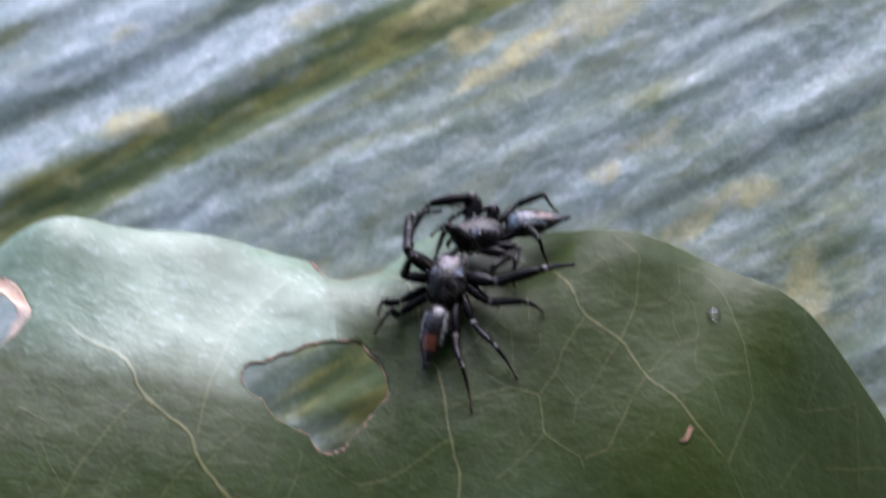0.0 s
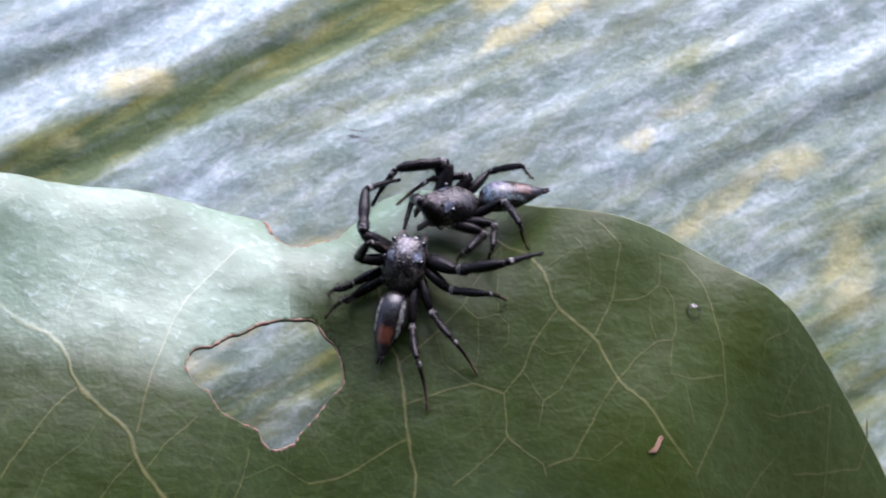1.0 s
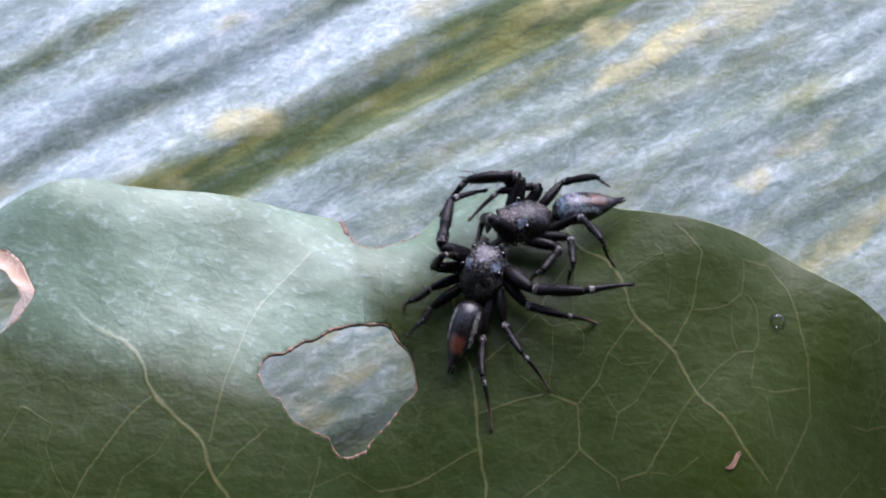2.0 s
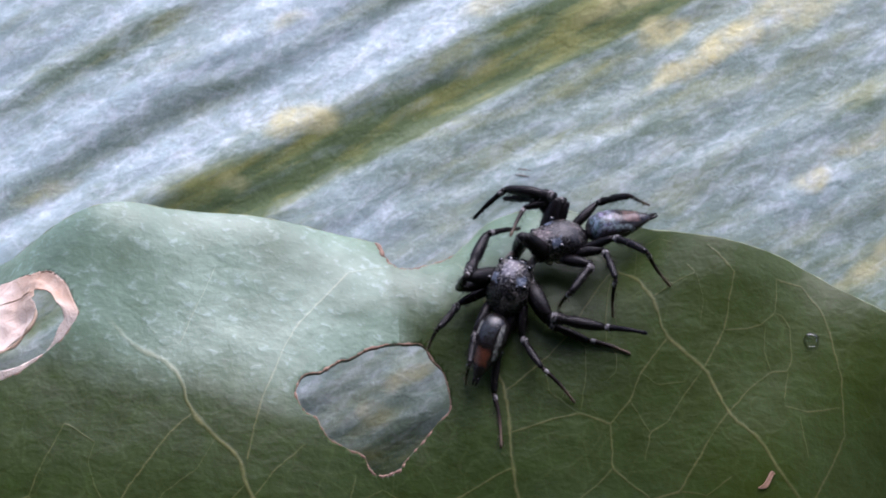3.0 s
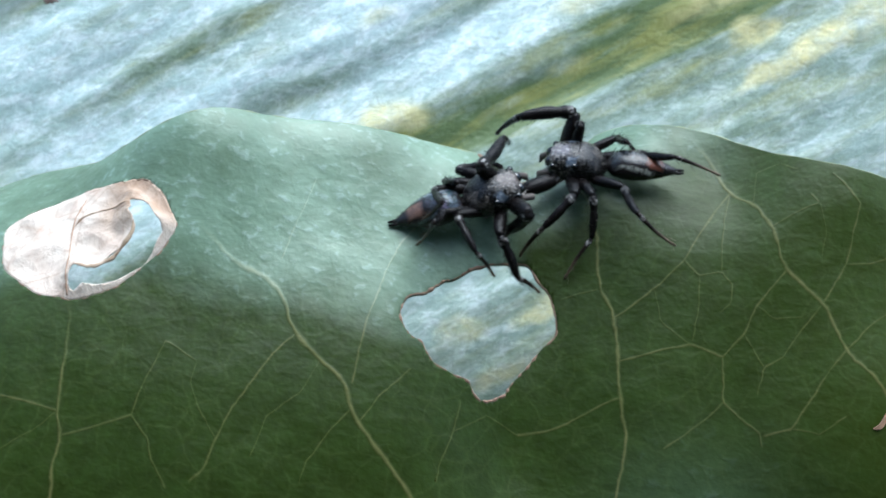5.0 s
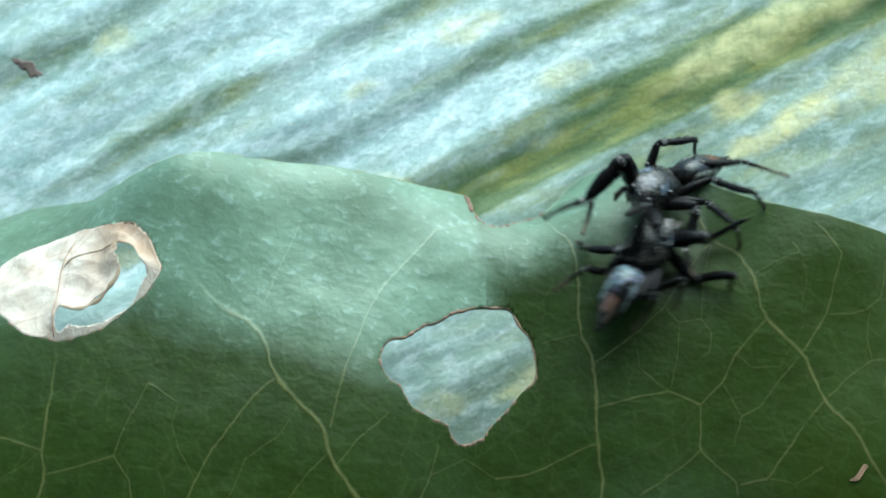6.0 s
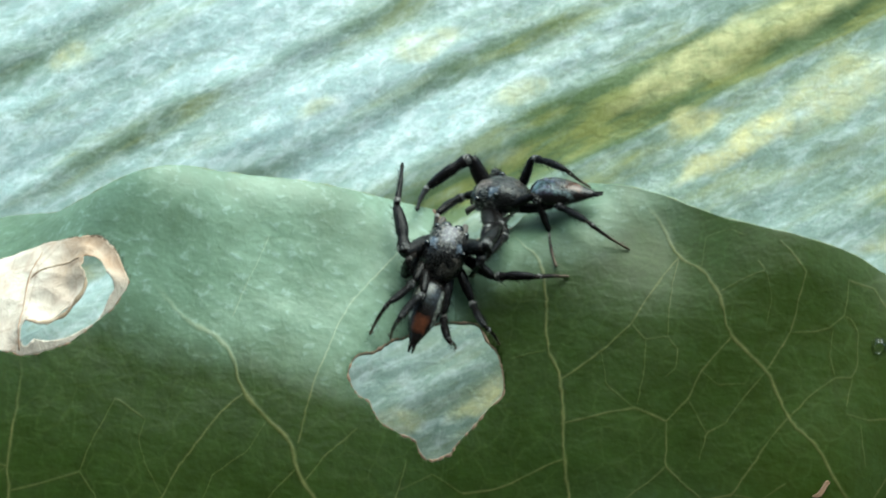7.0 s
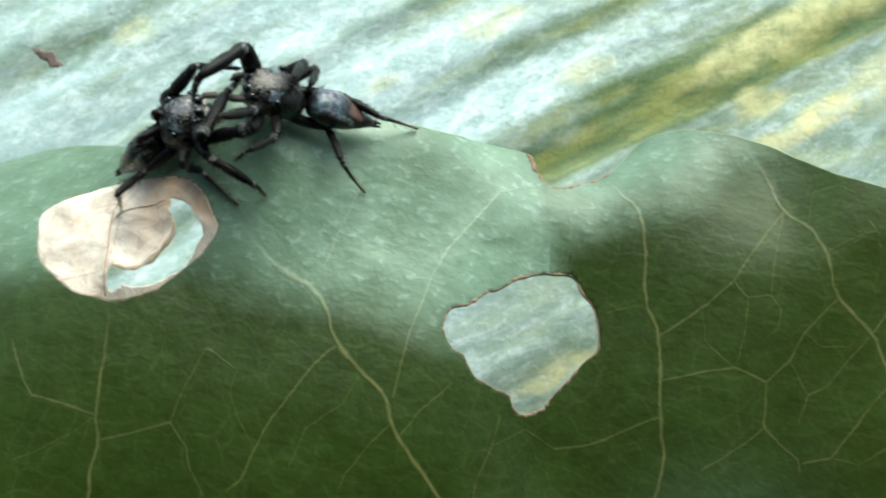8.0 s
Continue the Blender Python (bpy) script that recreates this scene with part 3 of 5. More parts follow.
def front_leaf():
    leaf = new("leaf")
    tagged(leaf, "dark green waxy leaf with chewed hole and pale veins", "leaf")
    nx, ny = 410, 140
    xs = sorted([-44 + 86 * i / nx for i in range(nx + 1)] + [1.6 + 0.047 * i for i in range(40)])
    nx = len(xs) - 1
    points, quads = [], []
    for x in xs:
        top, bottom = leaf_edge(x), -22.5
        for j in range(ny + 1):
            u = 1 - (1 - j / ny) ** 1.35
            points.append((x, bottom + (top - bottom) * u))
    for i in range(nx):
        for j in range(ny):
            a = i * (ny + 1) + j
            quads.append((a, a + ny + 1, a + ny + 2, a + 1))
    pts, kept = cut_grid(points, quads, [Tear(OUT_HOLE.ring(220)), Tear(OUT_DRY.ring(160))])
    verts, faces = thick_sheet(pts, kept, leaf_z, 0.22)
    blade = sheet("blade", verts, faces, M_LEAF, leaf)
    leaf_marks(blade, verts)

    # browned rims of the hole, the dead patch and the notch
    for outline, name, r in ((OUT_HOLE, "hole_rim", 0.062), (OUT_DRY, "patch_rim", 0.05)):
        path = outline.ring(320)
        path.append(path[0])
        bm = bmesh.new()
        tube(bm, [(x, y, leaf_z(x, y) - 0.06) for x, y in path],
             [r * max(0.25, 1.0 + 0.9 * noise.noise((x * 1.3, y * 1.3, 2.0)) + 0.9 * noise.noise((x * 5.0, y * 5.0, 6.0))) for x, y in path], 6)
        part(name, bm, M_RIM, leaf, "dry reddish brown chewed rim")
    path = [(1.75 + 4.3 * k / 110, leaf_edge(1.75 + 4.3 * k / 110)) for k in range(111)]
    bm = bmesh.new()
    tube(bm, [(x, y, leaf_z(x, y) - 0.05) for x, y in path], [0.05 + 0.10 * abs(noise.noise((x * 3, y * 3, 9))) + 0.10 * math.exp(-((x - 1.95) / 0.25) ** 2) for x, y in path], 6)
    part("notch_rim", bm, M_RIM, leaf, "dry pinkish chewed rim")
    path = [(-43 + 84 * k / 400, leaf_edge(-43 + 84 * k / 400)) for k in range(401)]
    bm = bmesh.new()
    tube(bm, [(x, y, leaf_z(x, y) - 0.06) for x, y in path], [0.06 * (1 + 0.5 * noise.noise((x * 1.5, 0, 4))) for x, y in path], 6)
    part("margin", bm, M_EDGE, leaf, "thin pale yellowish leaf margin")

    # the dead patch: a crinkled membrane, torn open on one side
    n = 150
    points, quads = [(OUT_DRY.cx, OUT_DRY.cy)], []
    rings = 40
    for j in range(1, rings + 1):
        points += [(OUT_DRY.cx + (x - OUT_DRY.cx) * j / rings, OUT_DRY.cy + (y - OUT_DRY.cy) * j / rings) for x, y in OUT_DRY.ring(n)]
    for k in range(n):
        quads.append((0, 1 + k, 1 + (k + 1) % n))
        for j in range(rings - 1):
            a, b = 1 + j * n + k, 1 + j * n + (k + 1) % n
            quads.append((a, a + n, b + n, b))

    def paper_z(x, y):
        dx, dy = x - OUT_DRY.cx, y - OUT_DRY.cy
        edge = min(1.0, max(0.0, OUT_DRY.inside(x, y)[0]) / 0.8)
        crease = 0.8 * abs(noise.noise((x * 0.20, y * 0.30, 1.0))) + 0.40 * abs(noise.noise((x * 0.42 + y * 0.3, y * 0.45 - x * 0.2, 4.0))) + 0.10 * abs(noise.noise((x * 0.9, y * 1.1, 6.0)))
        lift = max(0.0, 0.9 - OUT_GAP_NEAR(x, y)) * 0.55
        return leaf_z(x, y) + edge * (0.35 - 0.75 * crease + lift)

    pts, kept = cut_grid(points, quads, [OUT_GAP])
    verts, faces = thick_sheet(pts, kept, paper_z, 0.06)
    patch = sheet("dead_patch", verts, faces, M_PAPER, leaf, "tan papery dead patch, crinkled and torn open")
    patch.data.attributes.new("browned", "FLOAT", "POINT").data.foreach_set("value", [
        soft(x + 0.5 * noise.noise((x * 0.8, y * 0.8, 17.0)), -17.6, -15.4) * soft(y + 0.4 * noise.noise((x, y, 19.0)), -0.6, 0.9) for x, y, z in verts])

    # the torn edge rolls over into a brown lip, a crease crosses the membrane and a dead vein runs down it
    lip = [(-17.65, -1.86), (-16.94, -2.02), (-16.29, -1.86), (-15.43, -1.24), (-14.90, -0.60), (-14.86, -0.10)]
    for name, run, r, mat, label in (("curled_lip", lip, 0.11, M_FLAP, "brown rolled edge of dead tissue"),
                                     ("crease", [(-18.17, 0.73), (-17.74, 1.09), (-16.88, 1.20), (-15.85, 1.13), (-15.20, 0.95)], 0.05, M_FLAP, "brown crease in dead tissue")):
        kx, ky = [(i, q[0]) for i, q in enumerate(run)], [(i, q[1]) for i, q in enumerate(run)]
        pts = [(hermite(kx, k / 10), hermite(ky, k / 10)) for k in range(10 * (len(run) - 1) + 1)]
        last = len(pts) - 1
        bm = bmesh.new()
        tube(bm, [(x, y + 0.05 * noise.noise((x * 3, y * 3, 6.0)), paper_z(x, y) + 0.02) for x, y in pts],
             [r * (1 + 0.8 * noise.noise((x * 2.5, y * 2.5, 1.0))) * min(1.0, 0.15 + k / 8, 0.15 + (last - k) / 8) for k, (x, y) in enumerate(pts)], 7, 0.6)
        part(name, bm, mat, leaf, label)
    for path in ([(-17.80, 2.50), (-18.18, 1.06), (-18.14, -0.33), (-18.00, -1.79), (-17.86, -2.95)],):
        kx, ky = [(i, q[0]) for i, q in enumerate(path)], [(i, q[1]) for i, q in enumerate(path)]
        bm = bmesh.new()
        pts = [(hermite(kx, k / 8), hermite(ky, k / 8)) for k in range(8 * (len(path) - 1) + 1)]
        tube(bm, [(x, y, paper_z(x, y) + 0.015) for x, y in pts], [0.035 * (1 + 0.7 * noise.noise((x * 3, y * 3, 1.0))) for x, y in pts], 5, 0.5)
        part("dead_vein", bm, M_FLAKE, leaf, "thin brown dried vein")

    return leaf


def OUT_GAP_NEAR(x, y):
    depth, _ = OUT_GAP.inside(x, y)
    return abs(depth)


def vein(leaf, width, *path):
    """A vein through the points of its course, a little proud of the blade."""
    run = [0.0]
    for (x0, y0), (x1, y1) in zip(path, path[1:]):
        run.append(run[-1] + math.hypot(x1 - x0, y1 - y0))
    kx = [(r, x) for r, (x, y) in zip(run, path)]
    ky = [(r, y) for r, (x, y) in zip(run, path)]
    fine = []
    for k in range(int(run[-1] / 0.22) + 2):
        r = min(run[-1], 0.22 * k)
        x, y = hermite(kx, r), hermite(ky, r)
        if width < 0.15:
            x, y = np.interp(r, run, [q[0] for q in path]), np.interp(r, run, [q[1] for q in path])
        fine.append((x + 0.05 * noise.noise((x * 0.9, y * 0.9, 11.0)) + 0.05 * noise.noise((x * 3, y * 3, 12.0)) + 0.3 * width * noise.noise((x * 6, y * 6, 14.0)), y + 0.05 * noise.noise((x * 0.9, y * 0.9, 15.0))))
    fine = [(x, y) for x, y in fine if OUT_HOLE.inside(x, y)[0] < -0.05 and OUT_DRY.inside(x, y)[0] < -0.05]
    if len(fine) < 3:
        return
    ribbon(width, fine, leaf)


leaf = front_leaf()

# ---- the net of veins: the bold ones, their branches, then the fine mesh ----
vein(leaf, 0.24, (-11.72, 0.05), (-9.80, -1.35), (-8.58, -1.79), (-7.72, -2.65), (-7.09, -4.03), (-5.83, -5.21), (-4.72, -6.02), (-4.40, -6.99), (-3.97, -7.58), (-2.99, -8.60), (-2.00, -9.47), (0.40, -12.10))
vein(leaf, 0.19, (5.75, 5.78), (6.52, 4.67), (7.25, 3.61), (7.61, 1.86), (7.73, -0.39), (8.34, -1.84), (8.56, -5.17), (8.81, -6.78), (8.47, -8.20), (7.82, -10.71))
vein(leaf, 0.19, (12.83, 6.53), (13.33, 6.00), (13.86, 4.92), (14.39, 3.51), (15.33, 2.46), (16.03, 1.01), (16.65, -0.81), (18.24, -2.28), (19.29, -4.01), (20.74, -5.29), (21.86, -6.61), (22.76, -7.26))
vein(leaf, 0.19, (22.76, -7.26), (23.32, -8.14), (24.60, -10.20))
vein(leaf, 0.17, (-17.86, -3.03), (-17.61, -4.28), (-17.73, -6.78), (-17.82, -7.75), (-17.62, -8.68), (-17.91, -9.93), (-17.94, -10.77), (-18.82, -13.23))
vein(leaf, 0.12, (-22.22, -4.50), (-21.36, -6.30), (-20.88, -6.99), (-19.64, -7.29), (-17.82, -7.75))
vein(leaf, 0.12, (-7.08, -4.15), (-7.94, -4.93), (-9.02, -6.26), (-9.85, -7.30), (-10.54, -8.52), (-11.10, -9.70), (-11.72, -10.14))
vein(leaf, 0.12, (0.38, 4.02), (-0.84, 2.37), (-2.15, 0.67), (-2.77, -0.63), (-3.24, -1.99), (-3.70, -3.32), (-4.02, -4.59), (-4.22, -5.74), (-4.33, -6.09))
vein(leaf, 0.12, (8.56, -5.17), (7.31, -5.40), (6.01, -5.84), (4.94, -6.02), (3.56, -6.22))
vein(leaf, 0.12, (14.39, 3.51), (13.28, 2.17), (12.26, 0.81), (11.83, 0.20), (10.59, -0.78), (9.22, -1.46), (8.31, -1.89))
vein(leaf, 0.12, (16.65, -0.81), (15.19, -2.07), (14.52, -3.09), (13.50, -3.87), (11.96, -3.23), (10.18, -3.51), (8.46, -3.71))
vein(leaf, 0.12, (13.50, -3.87), (13.50, -5.58), (15.05, -6.81), (15.25, -7.36))
vein(leaf, 0.12, (19.29, -4.01), (18.08, -5.26), (16.63, -6.83), (15.24, -6.97))
vein(leaf, 0.12, (18.24, -2.28), (18.93, -1.41), (19.49, -0.74), (19.90, 0.50), (20.23, 1.56), (19.64, 2.22), (19.00, 2.88))
vein(leaf, 0.12, (22.54, 1.71), (23.88, 1.63), (24.76, 0.42), (25.09, -1.19), (25.29, -2.25), (25.20, -4.42))
vein(leaf, 0.12, (25.30, -4.32), (24.30, -5.79), (22.97, -7.48))
vein(leaf, 0.1, (-17.62, -8.68), (-15.93, -8.28), (-14.43, -7.84), (-13.61, -8.65), (-13.43, -9.45), (-12.73, -10.40))
vein(leaf, 0.1, (13.50, -5.58), (12.23, -6.37), (10.61, -7.23))
vein(leaf, 0.1, (19.29, -4.01), (20.55, -3.07), (21.70, -2.29), (22.54, -2.22), (22.79, -1.75), (22.95, -0.39), (22.63, 0.13), (22.19, 0.18))
vein(leaf, 0.1, (32.14, -2.78), (31.82, -3.97), (31.55, -5.25), (31.44, -5.81))
vein(leaf, 0.085, (-14.43, -7.84), (-14.10, -7.03), (-13.56, -5.89), (-13.01, -4.82), (-11.53, -5.59))
vein(leaf, 0.085, (-4.39, -7.09), (-5.38, -8.03), (-6.36, -9.12), (-6.70, -9.96))
vein(leaf, 0.085, (0.38, 4.02), (2.25, 4.89))
vein(leaf, 0.085, (-6.38, 3.03), (-6.96, 1.51), (-7.42, 0.46), (-7.86, -0.83))
vein(leaf, 0.085, (0.79, -5.66), (0.44, -6.98), (-0.17, -8.45), (-0.40, -9.20))
vein(leaf, 0.085, (-3.97, -7.58), (-3.11, -6.49), (-1.59, -5.09))
vein(leaf, 0.085, (16.63, -6.83), (17.95, -7.09), (19.13, -6.54))
vein(leaf, 0.085, (19.49, -0.74), (20.61, -0.62), (21.46, -0.36), (22.19, 0.18), (22.42, 0.88), (22.54, 1.71))
vein(leaf, 0.085, (21.70, -2.29), (21.44, -1.44), (21.60, -0.45))
vein(leaf, 0.085, (22.54, -2.22), (22.21, -3.39))
vein(leaf, 0.085, (22.19, -3.73), (23.34, -3.79), (25.13, -3.46))
vein(leaf, 0.085, (22.90, -3.97), (23.02, -4.80), (23.16, -5.60))
vein(leaf, 0.085, (18.24, -2.28), (17.31, -3.07), (16.37, -4.08), (15.44, -4.44), (15.04, -5.49))
vein(leaf, 0.085, (11.83, 0.20), (12.51, -0.55), (13.60, -0.47), (14.07, -1.07), (13.98, -1.85), (13.45, -2.12))
vein(leaf, 0.085, (12.51, -0.55), (12.45, -1.81), (12.09, -3.13))
vein(leaf, 0.085, (16.03, 1.01), (17.10, 1.42), (18.28, 1.64), (17.91, 2.14))
vein(leaf, 0.085, (14.39, 3.51), (13.96, 2.09), (13.68, 0.67), (13.60, -0.47))
vein(leaf, 0.085, (32.14, -2.78), (30.44, -3.56), (28.48, -4.28), (27.40, -4.34))
vein(leaf, 0.085, (28.03, -5.57), (26.84, -6.59), (26.02, -7.41))
vein(leaf, 0.085, (27.57, -2.69), (27.81, -2.01), (29.31, -1.30), (29.51, -0.25))
vein(leaf, 0.085, (29.15, -5.76), (31.55, -5.05), (34.13, -4.10), (34.92, -2.89), (35.06, -2.03))
vein(leaf, 0.07, (7.74, -0.51), (6.60, -0.59), (5.79, -0.70))
vein(leaf, 0.07, (-17.82, -7.75), (-19.00, -8.52), (-20.53, -9.14), (-21.55, -9.47))
vein(leaf, 0.07, (-10.54, -8.52), (-11.39, -7.43), (-11.85, -6.40), (-11.53, -5.59))
vein(leaf, 0.07, (-5.83, -5.21), (-6.78, -6.64), (-8.28, -7.59), (-8.95, -9.14))
vein(leaf, 0.07, (0.44, -6.98), (2.09, -5.81), (3.70, -6.25))
vein(leaf, 0.07, (18.28, 1.64), (18.56, 0.49), (18.26, -0.46))
vein(leaf, 0.07, (15.33, 2.46), (15.72, 4.17), (16.76, 4.15), (17.48, 3.51))
vein(leaf, 0.07, (10.31, -0.87), (10.59, -2.27), (11.96, -3.23))
vein(leaf, 0.07, (15.19, -2.07), (15.99, -2.66), (17.31, -2.66))
vein(leaf, 0.07, (14.52, -3.09), (15.44, -4.44))
vein(leaf, 0.07, (29.31, -1.30), (30.58, -1.91), (29.31, -3.04), (28.48, -4.28))


# ---- the pleated leaf behind ----
SPOTS = [
    (15.3, 4.1, 1.79, 0.76, 22, 0.9),
    (18.7, 3.2, 3.09, 0.90, 32, 1),
    (15.7, 1.5, 1.79, 0.62, 30, 0.8),
    (-6.7, -1.4, 2.27, 0.83, 15, 0.8),
    (23.8, -5.3, 1.62, 0.76, 15, 0.7),
    (33.2, -6.6, 1.95, 0.90, 15, 0.7),
    (36.4, -13.6, 1.46, 2.76, 0, 0.6),
    (15.9, 8.1, 6.17, 1.04, 30, 0.8),
    (24.2, 6.3, 3.58, 1.73, 30, 0.6),
    (20.2, 9.9, 7.15, 1.04, 30, 0.7),
    (-23.1, 8.1, 1.30, 0.86, 30, 0.6),
]
SPOTS += [
    (-7.8, 4.8, 1.46, 0.48, 15, 0.5),
    (-1.2, 9.0, 1.95, 0.86, 25, 0.5),
    (4.4, 5.9, 1.95, 0.90, 20, 0.5),
    (-10.9, -5.3, 0.98, 0.48, 0, 0.5),
    (27.3, -2.8, 2.27, 0.48, 25, 0.5),
    (28.6, -9.4, 3.90, 0.69, 35, 0.6),
    (4.2, 2.0, 1.62, 0.55, 20, 0.35),
    (-22.1, -5.6, 1.95, 0.55, 25, 0.4),
    (-2.8, -14.1, 1.46, 0.76, 15, 0.5),
    (-0.1, -16.8, 1.95, 0.55, 25, 0.5),
    (-2.1, -18.8, 0.98, 0.69, 0, 0.4),
    (3.1, -12.2, 3.0, 0.62, 32, 0.8),
]
FOLD = radians(27)


# across the pleats, from the sharp fold at 0: height, and how much sheen is painted
PROFILE = [(-60, 0.3), (-30, 0.5), (-20, 0.55), (-17.5, 0.35), (-15, 0.7), (-8, 0.8), (-3, 0.55), (-1.2, 0.45), (-0.2, 0.5), (0.2, 0.22), (0.8, 0.14), (2.6, 0.8), (4.5, 0.9), (7.0, 0.3),
           (7.9, 0.3), (8.8, 0.65), (10, 0.7), (12.5, 0.3), (13.2, 0.3), (14.2, 0.6), (18, 0.2), (21, 0.1), (22, 0.5), (26, 0.2), (31, 0.6), (40, 0.2), (70, 0.0)]
# the dip about -18 paints the shade under the front leaf
PALE_SHEEN = [(-60, 0.5), (-24, 0.45), (-20.5, 0.4), (-18, 0.15), (-14.5, 0.33), (-11.5, 0.5), (-8, 0.64), (-5, 0.62), (-3.2, 0.66), (-1.5, 0.52), (-0.25, 0.5), (0.1, 0.08), (2.4, 0.1), (3.8, 0.35), (5.0, 0.75),
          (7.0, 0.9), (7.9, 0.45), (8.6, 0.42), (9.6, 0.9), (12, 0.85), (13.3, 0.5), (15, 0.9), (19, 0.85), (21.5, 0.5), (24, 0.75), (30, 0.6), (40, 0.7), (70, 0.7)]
FOLD_AT = -2.19


def pleat(x, y):
    """Along and across the pleats, from the fold."""
    p = x * math.cos(FOLD) + y * math.sin(FOLD)
    q = -x * math.sin(FOLD) + y * math.cos(FOLD) - FOLD_AT
    return p, q + 0.45 * noise.noise((p * 0.06, q * 0.05, 1.0)) + 0.0012 * p * p * (1 if q > 3 else 0.3)


def back_z(x, y):
    p, q = pleat(x, y)
    z = 0.4 * hermite(PROFILE, q)
    z += 0.30 * noise.noise((p * 0.06, q * 0.35, 2.0)) + 0.12 * noise.noise((p * 0.2, q * 0.9, 5.0)) + 0.05 * noise.noise((x * 0.8, y * 0.8, 6.0))
    return z - 0.004 * max(0.0, y - 5) ** 2


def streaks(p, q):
    """Uneven streaks of painted sheen that run along the pleats."""
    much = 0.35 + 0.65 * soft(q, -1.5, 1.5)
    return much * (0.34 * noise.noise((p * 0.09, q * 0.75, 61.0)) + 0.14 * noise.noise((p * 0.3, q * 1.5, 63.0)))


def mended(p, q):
    """Fades out, along the blade, the dull band painted for shade."""
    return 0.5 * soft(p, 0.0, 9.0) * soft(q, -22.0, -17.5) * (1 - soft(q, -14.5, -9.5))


def back_leaf():
    thing = new("variegated_leaf")
    tagged(thing, "large pleated blue-green leaf with yellow variegation", "leaf")
    nx, ny = 330, 260
    x0, x1, y0, y1 = -62.0, 70.0, -40.0, 46.0
    verts, faces = [], []
    for i in range(nx + 1):
        x = x0 + (x1 - x0) * i / nx
        for j in range(ny + 1):
            y = y0 + (y1 - y0) * j / ny
            verts.append((x, y, back_z(x, y)))
    n = len(verts)
    for i in range(nx):
        for j in range(ny):
            a = i * (ny + 1) + j
            faces.append((a, a + ny + 1, a + ny + 2, a + 1))
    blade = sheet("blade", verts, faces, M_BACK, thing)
    mod = blade.modifiers.new("thickness", "SOLIDIFY")
    mod.thickness, mod.offset = 0.3 * MM, -1.0
    # where the blade is variegated
    values = []
    for x, y, z in verts:
        best = 0.0
        wx = x + 0.9 * noise.noise((x * 0.5, y * 0.5, 21.0))
        wy = y + 0.6 * noise.noise((x * 0.5, y * 0.5, 31.0))
        for sx, sy, a, b, turn, much in SPOTS:
            c, s = math.cos(radians(turn)), math.sin(radians(turn))
            u, v = (wx - sx) * c + (wy - sy) * s, -(wx - sx) * s + (wy - sy) * c
            d = (u / a) ** 2 + (v / b) ** 2
            best = max(best, much * min(1.0, max(0.0, 1.6 - 1.1 * d)))
        values.append(best)
    blade.data.attributes.new("pale_sheen", "FLOAT", "POINT").data.foreach_set("value", [
        hermite(PALE_SHEEN, pleat(x, y)[1]) - 0.28 * soft(x, 1.0, 12.0) * (1 - 0.35 * soft(x, 18.0, 30.0)) + 0.38 * noise.noise((x * 0.13, y * 0.13, 51.0)) + streaks(*pleat(x, y)) + mended(*pleat(x, y)) for x, y, z in verts])
    blade.data.attributes.new("variegation", "FLOAT", "POINT").data.foreach_set("value", values)
    mx, my = 6.5, -4.8
    for k, dy in ((0, 0.0), (1, 0.38)):
        bm = bmesh.new()
        pts = [(mx - 0.4 + 0.18 * n + 0.1 * k, my + dy - 0.03 * n, back_z(mx - 0.4 + 0.18 * n, my + dy) + 0.015) for n in range(6)]
        tube(bm, pts, [0.012, 0.028, 0.035, 0.03, 0.02, 0.01], 5)
        part("scratch", bm, M_DRY, thing, "fine dark scratch on the blade")
    bx, by = -28.2, 6.4
    bm = ball(1.0, (0, 0, 0), (0.95, 0.34, 0.05), 4)
    for v in bm.verts:
        g = 1.0 + 0.9 * noise.noise((v.co.x * 2.0, v.co.y * 2.0, 3.0)) + 0.4 * noise.noise((v.co.x * 6.0, v.co.y * 6.0, 5.0))
        v.co.x, v.co.y = (v.co.x * 0.86 + v.co.y * 0.4) * g + bx, (-v.co.x * 0.55 + v.co.y * 0.9) * g + by
        v.co.z += back_z(v.co.x, v.co.y)
    part("dead_spot", bm, M_DRY, thing, "small pinkish brown dead spot")
    return thing


back = back_leaf()

# ---- unseen dark screen added behind the camera to shade that side of the sky ----
def shrub_screen():
    verts, faces = [], []
    n, m = 24, 16
    for j in range(m + 1):
        a = radians(-25 + 103 * j / m)
        for i in range(n + 1):
            x = -300 + 600 * i / n
            r = 200 + 16 * noise.noise((x * 0.012, a * 3, 1.0))
            verts.append((x, -r * math.cos(a), r * math.sin(a)))
    for j in range(m):
        for i in range(n):
            k = j * (n + 1) + i
            faces.append((k, k + 1, k + n + 2, k + n + 1))
    return tagged(sheet("backdrop", verts, faces, M_SOIL), "dark unseen screen that blocks the sky behind the camera", "backdrop", kind="structure")


shrub_screen()

# ---- dark undergrowth far below ----
gv = [(-300, -240, -92), (300, -240, -92), (300, 320, -92), (-300, 320, -92)]
tagged(sheet("ground", gv, [(0, 1, 2, 3)], M_SOIL), "dark shaded undergrowth", "ground", kind="structure")


# ---- droplet and flake ----
def leaf_normal(x, y):
    return Vector((leaf_z(x - 0.5, y) - leaf_z(x + 0.5, y), leaf_z(x, y - 0.5) - leaf_z(x, y + 0.5), 1.0)).normalized()


